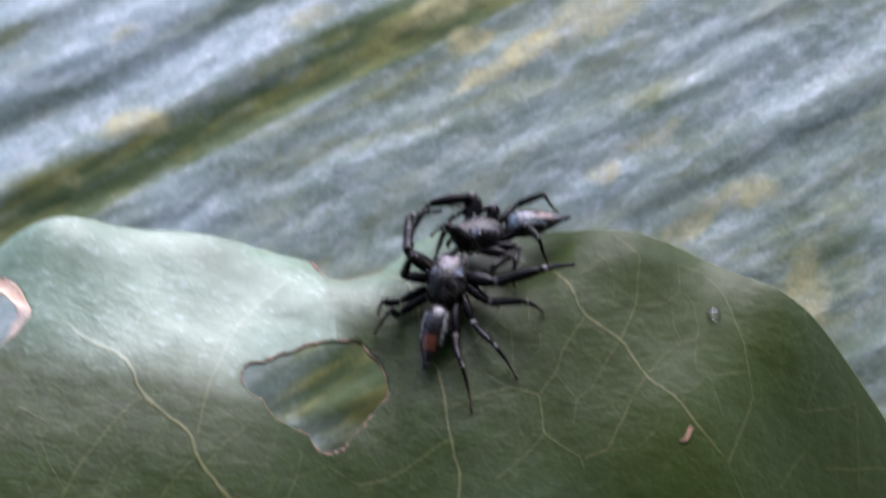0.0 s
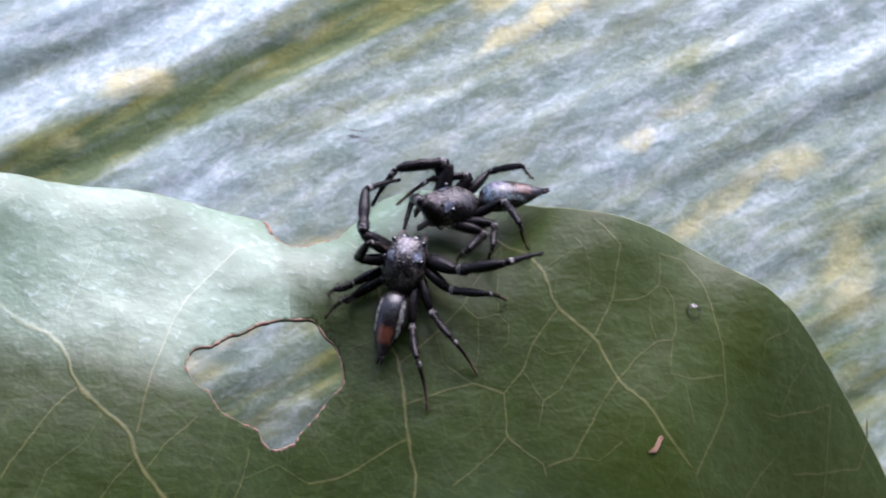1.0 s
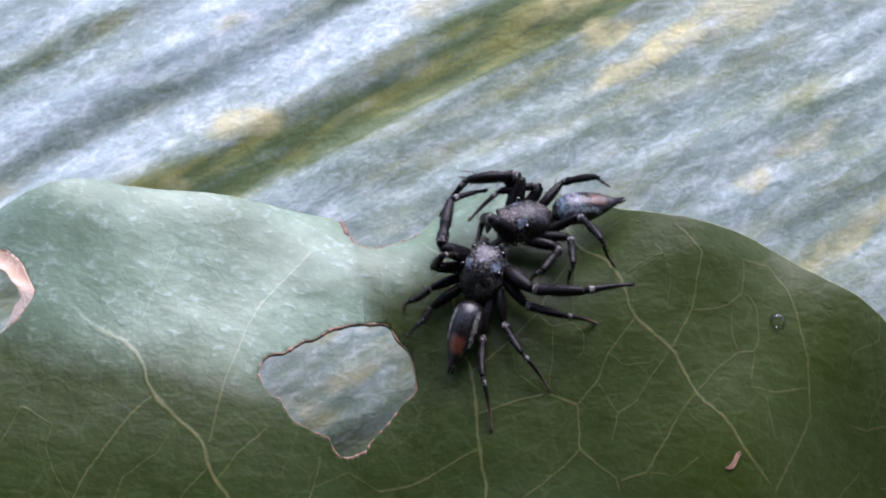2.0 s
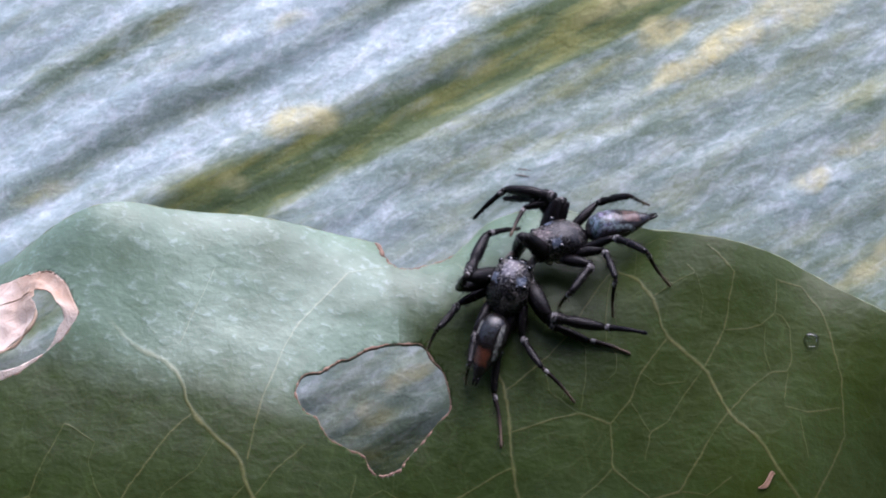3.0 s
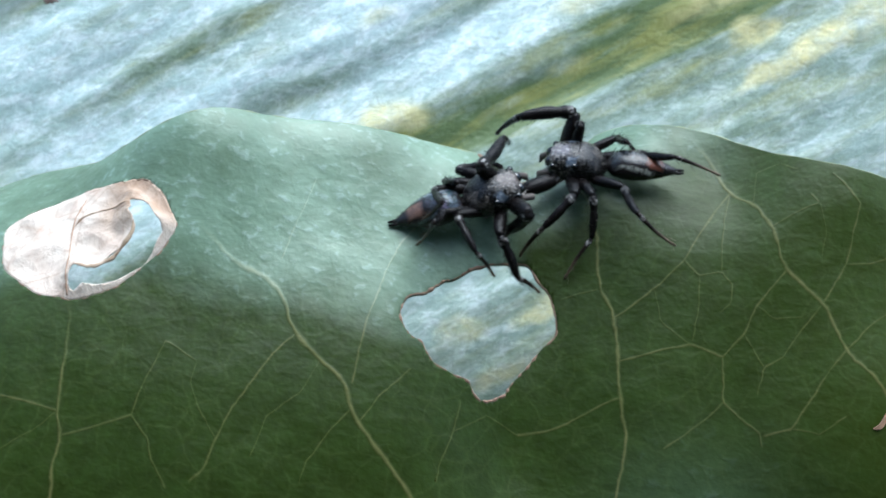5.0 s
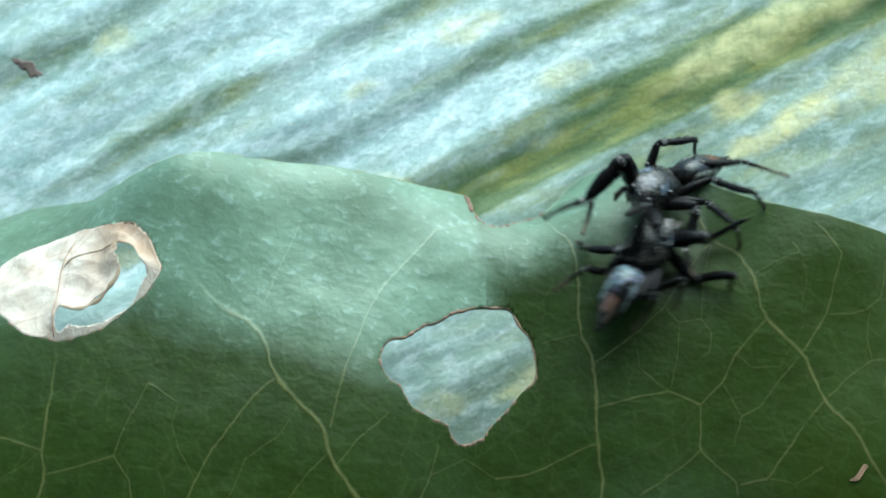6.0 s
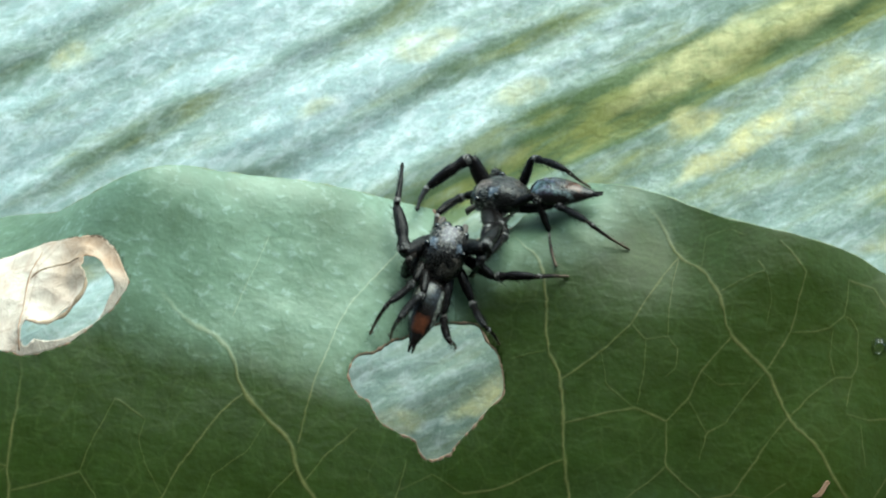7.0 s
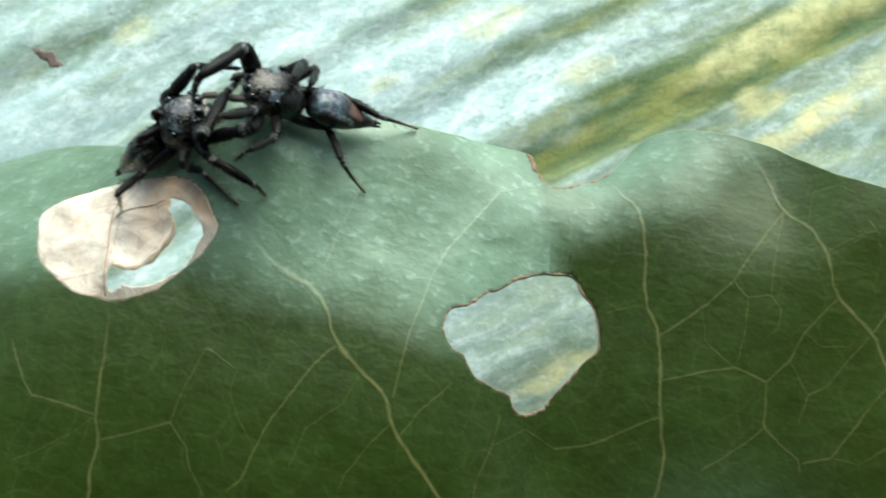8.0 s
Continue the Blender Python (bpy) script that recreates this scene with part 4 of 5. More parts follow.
def droplet():
    x, y = 23.97, -0.81
    bm = ball(0.38, (0, 0, 0), (1, 1, 0.78), 4)
    for v in bm.verts:
        v.co.z = max(v.co.z, -0.05)
    ob = part("droplet", bm, M_WATER)
    ob.location = Vector((x, y, leaf_z(x, y))) * MM + leaf_normal(x, y) * 0.055 * MM
    ob.rotation_euler = leaf_normal(x, y).to_track_quat("Z", "Y").to_euler()
    return tagged(ob, "small clear water droplet on the leaf", "droplet")


def flake():
    """A dry scale curled into a hollow gutter."""
    x, y = 20.85, -6.73
    verts, faces = [], []
    n, m = 12, 9
    for k in range(n + 1):
        u = k / n - 0.5
        w = 0.03 + 0.075 * max(0.0, math.cos(math.pi * u)) ** 0.7
        px, py = u * 0.86 + 0.10 * math.cos(3 * u), u * 0.58 + 0.08 * math.sin(7 * u)
        for j in range(m + 1):
            a = radians(190 + 230 * j / m)
            qx, qy = px - 0.66 * w * math.cos(a), py + 0.75 * w * math.cos(a)
            verts.append((qx, qy, leaf_z(x + qx, y + qy) - leaf_z(x, y) + 0.06 + w * (1 + math.sin(a)) * 0.8))
    for k in range(n):
        for j in range(m):
            a = k * (m + 1) + j
            faces.append((a, a + 1, a + m + 2, a + m + 1))
    ob = sheet("leaf_flake", verts, faces, M_FLAKE)
    mod = ob.modifiers.new("thickness", "SOLIDIFY")
    mod.thickness = 0.04 * MM
    ob.location = (x * MM, y * MM, leaf_z(x, y) * MM)
    return tagged(ob, "curled dry tan flake lying on the leaf", "plant debris")


drop = droplet()
flake()


# ---- jumping spiders ----
# hips: side, y and lengths of thigh, shin and foot
LEGS = [(1.00, 0.95, 2.35, 2.85, 2.50, 0.34), (1.10, 0.40, 2.05, 2.25, 2.25, 0.25), (1.10, -0.15, 2.05, 2.20, 2.45, 0.21), (0.95, -0.70, 2.30, 2.45, 2.85, 0.215)]
HIP_Z = -0.45


def leg_piece(name, length, shape, material, parent, bristles=0, label=""):
    """A limb piece from the joint at the origin along +y. shape: rows of (share of the length, radius)."""
    bm = bmesh.new()
    n = 15
    path, radii = [], []
    for k in range(n):
        u = k / (n - 1)
        path.append((0, u * length, 0.035 * length * math.sin(math.pi * u)))
        radii.append(max(0.02, hermite(shape, u)))
    tube(bm, path, radii, 12, 1.08)
    rnd = random.Random(name + str(length))
    for _ in range(bristles):
        u, a = rnd.uniform(0.06, 0.96), rnd.uniform(0, 2 * math.pi)
        r = 0.9 * hermite(shape, u)
        base = Vector((r * math.cos(a), u * length, r * math.sin(a)))
        l = rnd.uniform(0.08, 0.22) * (1.7 if rnd.random() < 0.12 else 1.0)
        tip = base + Vector((math.cos(a) * l, l * 1.2, math.sin(a) * l))
        tube(bm, [base, tip], [0.011, 0.003], 3)
    return part(name, bm, material, parent, label)


def body_shell(rows, sides=32, power=2.7):
    """A closed body along y with boxy cross-sections: rows of (y, half width, top, bottom)."""
    bm = bmesh.new()
    rings = []
    for y, w, top, low in rows:
        mid, ring = 0.35 * top + 0.65 * low, []
        for k in range(sides):
            a = 2 * math.pi * k / sides
            c, d = math.cos(a), math.sin(a)
            px = math.copysign(abs(c) ** (2 / power), c) * w
            pz = math.copysign(abs(d) ** (2 / power), d) * ((top - mid) if d > 0 else (mid - low))
            ring.append(bm.verts.new((px * (1 - 0.10 * max(0.0, d)), y, mid + pz)))
        rings.append(ring)
    for r, q in zip(rings, rings[1:]):
        for k in range(sides):
            bm.faces.new((r[k], q[k], q[(k + 1) % sides], r[(k + 1) % sides]))
    bm.faces.new(rings[0])
    bm.faces.new(rings[-1][::-1])
    bmesh.ops.recalc_face_normals(bm, faces=bm.faces)
    return bm


def add_hairs(bm, count, lean, long, seed, keep=None):
    """Short hairs that stand on a body's skin and lean one way."""
    rnd = random.Random(seed)
    bm.normal_update()
    faces = [f for f in bm.faces if len(f.verts) == 4 and (keep is None or keep(f.calc_center_median()))]
    for _ in range(count):
        f = rnd.choice(faces)
        a, b = rnd.random(), rnd.random()
        v = [q.co for q in f.verts]
        at = (v[0] * (1 - a) + v[1] * a) * (1 - b) + (v[3] * (1 - a) + v[2] * a) * b
        way = 0.45 * f.normal + Vector(lean) * rnd.uniform(0.5, 1.3) + Vector((rnd.uniform(-0.3, 0.3), rnd.uniform(-0.2, 0.2), rnd.uniform(-0.2, 0.2)))
        tube(bm, [at, at + way.normalized() * rnd.uniform(0.5, 1.0) * long], [0.010, 0.002], 3)
    return bm


def spider(label, abdomen_mat, shell_mat, plump):
    """One spider, facing +y, its origin in the middle of the head part."""
    thing = new("jumping_spider")
    tagged(thing, label, "spider", group="fighting spiders")
    shell = body_shell([(1.46, 0.42, 0.26, -0.40), (1.40, 0.74, 0.50, -0.52), (1.22, 0.92, 0.68, -0.60), (0.95, 0.99, 0.78, -0.64), (0.60, 1.05, 0.86, -0.66), (0.20, 1.11, 0.92, -0.68),
                        (-0.15, 1.14, 0.91, -0.68), (-0.50, 1.11, 0.80, -0.68), (-0.85, 0.99, 0.60, -0.64), (-1.15, 0.79, 0.36, -0.58), (-1.38, 0.52, 0.12, -0.48), (-1.50, 0.24, -0.08, -0.36)])
    add_hairs(shell, 170, (0, -0.9, 0), 0.24, 7, lambda p: p.y > -0.3)
    head = part("head_shell", shell, shell_mat, thing, "shiny black head shell with pale scales")
    for sx in (-1, 1):
        for x, y, z, r, nm in ((0.31, 1.36, 0.16, 0.31, "front_eye"), (0.76, 1.20, 0.30, 0.18, "side_eye"), (0.96, 0.10, 0.66, 0.16, "rear_eye")):
            part(nm, ball(r, (sx * x, y, z)), M_EYE, head, "glossy black eye")
        bm = tube(bmesh.new(), [(sx * 0.22, 1.15, -0.2), (sx * 0.24, 1.35, -0.55), (sx * 0.22, 1.30, -0.95)], [0.22, 0.24, 0.08], 10)
        part("jaw", bm, M_SHELL, thing)
        bm = tube(bmesh.new(), [(sx * 0.5, 1.05, -0.35), (sx * 0.68, 1.5, -0.25), (sx * 0.60, 1.9, -0.55), (sx * 0.5, 2.0, -0.85)], [0.13, 0.16, 0.18, 0.06], 10)
        part("palp", bm, M_PALP, thing, "short hairy feeler with pale hairs")
    bm = blob([(0.9, 0.3, 0.2, -0.55), (0.3, 0.5, 0.25, -0.6), (-0.6, 0.45, 0.25, -0.6), (-1.1, 0.2, 0.15, -0.5)], 12)
    part("breastplate", bm, M_PALP, thing, "pale-haired underside")
    bm = tube(bmesh.new(), [(0, -1.1, -0.2), (0, -1.35, -0.15), (0, -1.6, -0.1)], [0.22, 0.16, 0.22], 10)
    part("waist", bm, M_SHELL, thing)
    # the abdomen hangs on the waist
    face = add_hairs(body_shell([(1.56, 0.40, -0.22, -0.34), (1.48, 0.72, -0.16, -0.44), (1.32, 0.86, -0.14, -0.50), (1.20, 0.80, -0.16, -0.46)], 20), 90, (0, 0.6, -0.8), 0.26, 21)
    part("face_fringe", face, M_TUFT, thing, "pale hair fringe below the eyes")
    prof = [(0.05, 0.18, 0.16, 0), (-0.05, 0.48, 0.44, 0.03), (-0.3, 0.76, 0.68, 0.06), (-0.75, 0.91, 0.80, 0.08), (-1.25, 0.93, 0.80, 0.06), (-1.8, 0.82, 0.69, 0.03),
            (-2.3, 0.62, 0.52, 0.0), (-2.75, 0.39, 0.31, -0.03), (-3.05, 0.22, 0.20, -0.05), (-3.2, 0.10, 0.1, -0.06)]
    belly = part("abdomen", add_hairs(blob([(y * 1.08, w * plump, g * plump, z) for y, w, g, z in prof], 32), 150, (0, -1.2, 0), 0.20, 11), abdomen_mat, thing, "banded abdomen with a warm brown patch")
    belly.location = (0, -1.5 * MM, -0.05 * MM)
    for sx in (-1, 1):
        bm = tube(bmesh.new(), [(sx * 0.07, -3.28, -0.05), (sx * 0.10, -3.55, -0.06), (sx * 0.09, -3.82, -0.02)], [0.10, 0.09, 0.04], 8)
        part("spinneret", bm, M_LEG, belly, "short black spinneret")
    limbs = []
    for side in (1, -1):
        for hx, hy, a, b, c, r in LEGS:
            front = hy > 0.8
            thigh = leg_piece("leg_thigh", a, [(0, 0.55 * r), (0.10, 0.85 * r), (0.35, 1.22 * r), (0.65, 1.18 * r), (0.90, 0.88 * r), (1, 0.62 * r)], M_LEG, thing, 60)
            shin = leg_piece("leg_shin", b, [(0, 0.60 * r), (0.08, 0.90 * r), (0.24, 0.94 * r), (0.31, 0.72 * r), (0.45, 0.92 * r), (0.70, 0.86 * r), (0.93, 0.66 * r), (1, 0.45 * r)], M_LEG, thing, 80)
            foot = leg_piece("leg_foot", c, [(0, 0.42 * r), (0.06, 0.56 * r), (0.30, 0.44 * r), (0.60, 0.38 * r), (0.68, 0.30 * r), (0.90, 0.28 * r), (0.96, 0.36 * r), (1, 0.20 * r)],
                             M_LEG if front else M_TOE, thing, 40, "" if front else "slim brown lower leg")
            part("hip", ball(0.27, (side * hx * 0.76, hy * 0.85, HIP_Z - 0.02), (1.15, 0.9, 0.9)), M_TUFT, thing, "pale-haired hip joint")
            limbs.append((side, hx, hy, a, b, c, thigh, shin, foot))
    return thing, limbs


def aim(az, el):
    """A direction in the body's space: degrees from straight ahead towards the right, and upwards."""
    a, e = radians(az), radians(el)
    return Vector((math.sin(a) * math.cos(e), math.cos(a) * math.cos(e), math.sin(e)))


def key_limb(limb, rows):
    """Keys the pieces of one leg from rows of time and the directions (aim) of thigh, shin and foot. Each piece turns with its time and hangs on the one before."""
    side, hx, hy, a, b, c, thigh, shin, foot = limb
    hip = Vector((side * hx * 0.75, hy * 0.85, HIP_Z))
    rows = [(t, [aim(*r[k:k + 2]) for k in (0, 2, 4)]) for t, *r in rows]
    times = sorted({r[0] for r in rows} | {round(0.1 * k, 1) for k in range(81)} | {7.97})
    keys, turns, last = [[], [], []], [Matrix.Identity(3).to_quaternion()] * 3, [Vector((0, 1, 0))] * 3
    for t in times:
        n = max([i for i, r in enumerate(rows) if r[0] <= t])
        (t0, u), (t1, v) = rows[n], rows[min(n + 1, len(rows) - 1)]
        w = soft(t, t0, t1) if t1 > t0 else 0.0
        at = hip.copy()
        for k, length in enumerate((a, b, c)):
            d = Quaternion().slerp(u[k].rotation_difference(v[k]), w) @ u[k]
            turns[k] = last[k].rotation_difference(d) @ turns[k]
            last[k] = d
            keys[k].append((t, Matrix.LocRotScale(at * MM, turns[k], None)))
            at += d * length
    for ob, path in zip((thigh, shin, foot), keys):
        walk(ob, path)


rust_spider, rust_limbs = spider("black jumping spider with rust-tipped abdomen, wrestling on the leaf", M_ABD_A, M_SHELL_A, 0.92)
blue_spider, blue_limbs = spider("black jumping spider with iridescent abdomen, wrestling on the leaf", M_ABD_B, M_SHELL_B, 1.0)


# ---- what moves ----
def motions():
    # the leaf behind sways
    walk(back, [
        (0, mm(-2.24, 19.33, 5.72, 53.33, 0.38, -5.19)),
        (0.5, mm(-0.45, 20.33, 4.38, 45.74, -1.59, -5.95)),
        (1, mm(1.12, 20.03, 2.97, 46.07, -2.57, -5.74)),
        (1.5, mm(1.85, 18.60, -0.11, 42.84, -1.81, -3.64)),
        (3, mm(4.00, 17.57, 2.54, 43.98, 0.75, -1.05)),
        (3.5, mm(3.81, 17.54, 0.16, 41.13, 0.59, -0.27)),
        (4, mm(3.82, 17.82, 0.36, 41.35, 0.89, 0.79)),
        (4.5, mm(3.94, 17.07, -1.97, 39.97, 0.02, 0.03)),
        (5.8, mm(2.66, 15.61, -5.37, 37.12, 0.00, 1.05)),
        (6, mm(2.84, 14.83, -5.64, 37.67, 0.72, 1.62)),
        (6.5, mm(2.24, 14.53, -6.83, 37.05, -0.02, 0.89)),
        (7, mm(2.13, 14.49, -5.86, 37.24, -0.39, 0.94)),
        (7.5, mm(1.13, 15.10, -7.39, 34.84, -0.33, 1.89)),
        (8, mm(1.45, 14.30, -9.39, 33.08, -1.40, 1.52)),
    ])
    walk(rust_spider, [
        (0, mm(9.25, 1.51, 0.35, 37.7, 1.3, -22.8)),
        (0.5, mm(8.93, 1.48, 0.26, 38.2, 0.2, -21.6)),
        (1, mm(8.86, 1.49, 0.25, 38.1, 0.2, -21.9)),
        (1.5, mm(9.09, 1.39, 0.24, 38.1, 1.0, -22.7)),
        (2.8, mm(8.95, 1.34, 0.19, 38.0, 2.8, -27.5)),
        (3, mm(8.73, 1.71, 0.35, 37.9, 2.0, -26.6)),
        (3.2, mm(8.15, 1.62, 0.21, 44.5, -1.2, -18.7)),
        (3.4, mm(7.35, 1.96, 0.14, 35.1, -9.4, -2.0)),
        (3.5, mm(6.98, 1.01, -0.54, 34.6, -11.8, 2.2)),
        (3.6, mm(8.36, -0.36, -1.04, 25.3, -22.8, 35.0)),
        (3.7, mm(9.11, 1.33, 0.28, 6.2, -28.8, 46.6)),
        (3.8, mm(9.97, 1.66, 0.55, 6.2, -20.5, 68.2)),
        (3.9, mm(7.34, 4.46, 1.06, -0.0, -5.6, 89.3)),
        (4, mm(8.44, 4.29, 1.32, 6.6, -11.0, 70.7)),
        (4.2, mm(7.89, 3.69, 1.03, 2.3, -12.2, 86.5)),
        (4.5, mm(6.36, 3.77, 0.69, -5.1, -8.8, 98.7)),
        (4.7, mm(6.12, 4.08, 0.71, -1.9, -8.7, 79.5)),
        (5.8, mm(9.94, 6.11, 1.92, -5.7, -3.7, 99.6)),
        (5.9, mm(10.27, 5.32, 1.90, 4.8, -9.8, 113.5)),
        (6, mm(11.48, 5.33, 1.92, 7.1, -13.9, 124.2)),
        (6.1, mm(12.49, 6.65, 2.29, -6.4, -1.3, 167.4)),
        (6.2, mm(9.25, 5.58, 1.77, 38.9, 12.1, -117.9)),
        (6.3, mm(6.24, 4.73, 0.81, 20.8, -4.6, -45.3)),
        (6.5, mm(4.09, 3.50, 0.38, 26.3, 7.8, -28.2)),
        (7, mm(2.38, 2.93, 0.36, 26.7, 12.6, -12.5)),
        (7.3, mm(0.94, 1.41, -0.06, 22.9, 19.1, -14.2)),
        (7.5, mm(0.76, 1.57, 0.10, 23.6, 18.0, -11.1)),
        (7.6, mm(-1.30, 1.15, 0.64, 9.6, 22.4, -50.4)),
        (7.7, mm(-5.94, 1.98, 2.16, 3.0, 28.9, -43.4)),
        (7.8, mm(-10.98, 2.92, 4.61, 31.2, 27.9, -47.9)),
        (7.9, mm(-12.89, 2.60, 4.53, 36.7, 25.7, -72.7)),
        (7.97, mm(-14.66, 3.42, 4.32, 45.8, 13.4, -75.1)),
        (8, mm(-14.72, 3.45, 4.31, 46.0, 13.0, -75.2)),
    ])
    walk(blue_spider, [
        (0, mm(11.61, 4.52, 1.81, -10.0, -11.6, 90.3)),
        (0.5, mm(11.73, 4.73, 1.86, -9.7, -11.9, 91.0)),
        (1, mm(11.71, 4.62, 1.83, -9.6, -11.9, 93.6)),
        (1.5, mm(11.33, 4.30, 1.77, -8.9, -11.6, 96.7)),
        (2.8, mm(11.72, 3.39, 1.48, -11.3, -11.4, 98.9)),
        (3, mm(11.53, 3.97, 1.66, -10.7, -11.7, 100.6)),
        (3.2, mm(10.05, 4.43, 1.66, -3.2, -13.0, 113.1)),
        (3.3, mm(8.58, 5.21, 1.69, -5.7, 0.9, 112.4)),
        (3.4, mm(6.63, 4.60, 1.09, -6.7, 3.9, 131.4)),
        (3.5, mm(5.76, 4.09, 0.85, 13.6, 6.5, -178.1)),
        (3.6, mm(5.15, 2.28, 0.06, -6.3, 20.0, -127.2)),
        (3.7, mm(4.90, 2.07, -0.17, 21.8, 29.2, -89.9)),
        (3.8, mm(5.83, 1.79, -0.12, 14.7, 21.7, -80.4)),
        (3.9, mm(3.51, 2.20, 0.28, 18.8, 22.6, -75.0)),
        (4, mm(4.13, 3.12, 1.03, 28.4, 16.3, -72.8)),
        (4.2, mm(3.84, 2.03, 0.46, 19.6, 23.2, -81.7)),
        (4.5, mm(2.56, 1.75, 0.55, 12.8, 23.2, -93.1)),
        (4.7, mm(1.14, 1.93, 0.87, 8.6, 22.1, -87.4)),
        (5.8, mm(7.55, 3.26, 1.01, 27.6, 6.8, -56.5)),
        (5.9, mm(7.66, 2.30, 0.50, 45.6, 15.5, -53.9)),
        (6, mm(11.03, 2.15, 0.96, 21.3, 7.5, -30.5)),
        (6.1, mm(12.75, 4.05, 1.58, 26.0, 6.1, -27.7)),
        (6.2, mm(12.41, 5.72, 1.99, 5.5, -3.9, 10.1)),
        (6.3, mm(9.00, 7.94, 1.85, 2.8, -7.8, 64.0)),
        (6.5, mm(6.81, 9.22, 0.66, -16.4, -5.0, 77.3)),
        (7, mm(5.43, 7.31, 0.45, -13.5, 7.7, 77.7)),
        (7.3, mm(3.03, 5.42, 1.00, 3.5, -2.6, 115.4)),
        (7.5, mm(1.90, 4.96, 1.29, 14.2, -10.2, 124.8)),
        (7.6, mm(0.23, 6.06, 1.95, 20.5, -5.5, 107.3)),
        (7.7, mm(-3.38, 4.43, 2.94, 21.1, -24.8, 100.3)),
        (7.8, mm(-6.68, 5.04, 4.15, 22.3, -12.6, 90.4)),
        (7.9, mm(-8.24, 4.11, 4.25, 25.8, -14.0, 78.9)),
        (7.97, mm(-10.28, 4.51, 5.40, 25.7, -12.0, 90.0)),
        (8, mm(-10.35, 4.52, 5.43, 25.7, -11.9, 90.3)),
    ])
    key_limb(rust_limbs[0], [(0, 108, 23, 79, 26, 50, -35), (1.5, 108, 23, 79, 26, 50, -35), (3, 133, 8, 82, -10, 86, 23), (3.2, 123, 0, 94, 18, 92, -30), (3.5, 122, 37, 63, -24, 62, 0), (3.7, 89, 84, -16, -9, -79, -67), (4, 109, 10, 2, -11, -86, -4), (4.5, 118, 42, -23, 13, 35, -63), (5.9, -12, 77, 8, -26, 5, -28), (6.2, 54, 9, -120, -44, 8, 19), (6.5, 58, 80, 0, -56, 8, -54), (7, 109, 63, 11, -44, 22, -50), (7.5, 110, 76, 14, -33, 16, -42), (8, 51, 34, -74, -27, -92, -41)])
    key_limb(rust_limbs[1], [(0, 123, 7, 92, 24, 62, -65), (1.5, 123, 7, 92, 24, 62, -65), (3, 131, -11, 94, -14, 90, -3), (3.2, 131, -7, 104, -8, 101, 10), (3.5, 131, -4, 113, -4, 114, -3), (3.7, 78, -14, -5, 25, -17, 21), (4, 107, -16, 1, -30, 2, -38), (4.5, 167, 56, 86, -50, 98, -55), (5.9, 10, 43, -6, -58, -47, -6), (6.5, 91, 78, 59, -16, 60, -61), (7, 107, 8, 78, 31, 62, -29), (7.5, 94, 27, 63, 11, 56, -24), (8, 61, 12, 59, -46, -162, -60)])
    key_limb(rust_limbs[2], [(0, 151, 2, 133, 19, 130, -38), (1.5, 151, 2, 133, 19, 130, -38), (3, 164, -3, 128, 15, 118, -29), (3.2, 164, -5, 133, 2, 128, 1), (3.5, 159, -1, 151, 19, 139, -25), (4, 121, 14, -85, 27, 77, -64), (4.5, 145, 15, -113, 34, 109, -61), (5.9, 148, -1, -96, 56, 164, -47), (6, 130, 62, -164, 2, -168, -66), (6.2, 147, 45, 76, 1, 157, -77), (6.5, 142, 31, 128, -4, 130, -54), (7, 141, 0, 144, 39, 96, -64), (7.5, 143, 46, 86, -24, 60, -20), (8, 78, 29, -142, -59, 69, -35)])
    key_limb(rust_limbs[3], [(0, 170, 4, 156, 28, 158, -35), (1.5, 170, 4, 156, 28, 158, -35), (3, -174, -3, 169, -6, 152, 3), (3.5, 170, -2, 161, 18, 169, -21), (3.7, 112, 29, 160, 70, 49, -55), (4, -159, 62, 165, -10, 109, -43), (4.5, 177, 15, -168, 8, 166, -29), (5.9, 176, 13, -90, 51, 177, -43), (6, -164, 26, -152, 10, -144, -8), (6.2, 137, 34, 86, 16, 131, -42), (6.5, -176, -2, 121, 54, -113, -89), (7, 173, -1, 158, 47, 59, -78), (7.5, 173, 40, 169, 15, 173, -72), (8, 170, 12, 97, 46, -156, -38)])
    key_limb(rust_limbs[4], [(0, -90, 53, -15, -16, 42, -38), (1.5, -90, 53, -15, -16, 42, -38), (3, -135, 48, -3, -21, 39, -50), (3.2, -127, 47, -16, -36, 20, -59), (3.5, -123, 24, -23, 76, 20, -64), (3.7, -112, 29, -50, 11, -47, 12), (4, -56, -13, -53, 6, 9, -37), (4.5, -32, -9, -10, 5, -47, 31), (5.9, -37, 27, -166, -55, -13, 14), (6.2, -97, 10, -70, 19, -62, 12), (6.5, -22, -11, -13, -20, -14, -19), (7, -146, 31, -26, -15, -11, -10), (7.5, -125, 11, -22, 45, 35, -19), (8, -151, 8, -6, 5, 29, -18)])
    key_limb(rust_limbs[5], [(0, -115, 38, 70, 66, 46, -71), (1.5, -115, 38, 70, 66, 46, -71), (3, -123, 10, 70, 68, -21, -59), (3.5, -119, 4, -16, 81, 0, -63), (3.7, -138, 27, -43, -48, -91, 36), (4, -98, 14, -68, -20, 5, -73), (4.5, -96, 23, -44, -25, 50, -77), (5.9, -128, 30, -49, -41, -46, 16), (6.5, -93, 79, -47, -72, -176, -3), (7, -161, 1, -16, 84, 11, -56), (7.5, -142, 29, -106, 44, -52, -75), (8, -170, 6, 33, 42, -114, -42)])
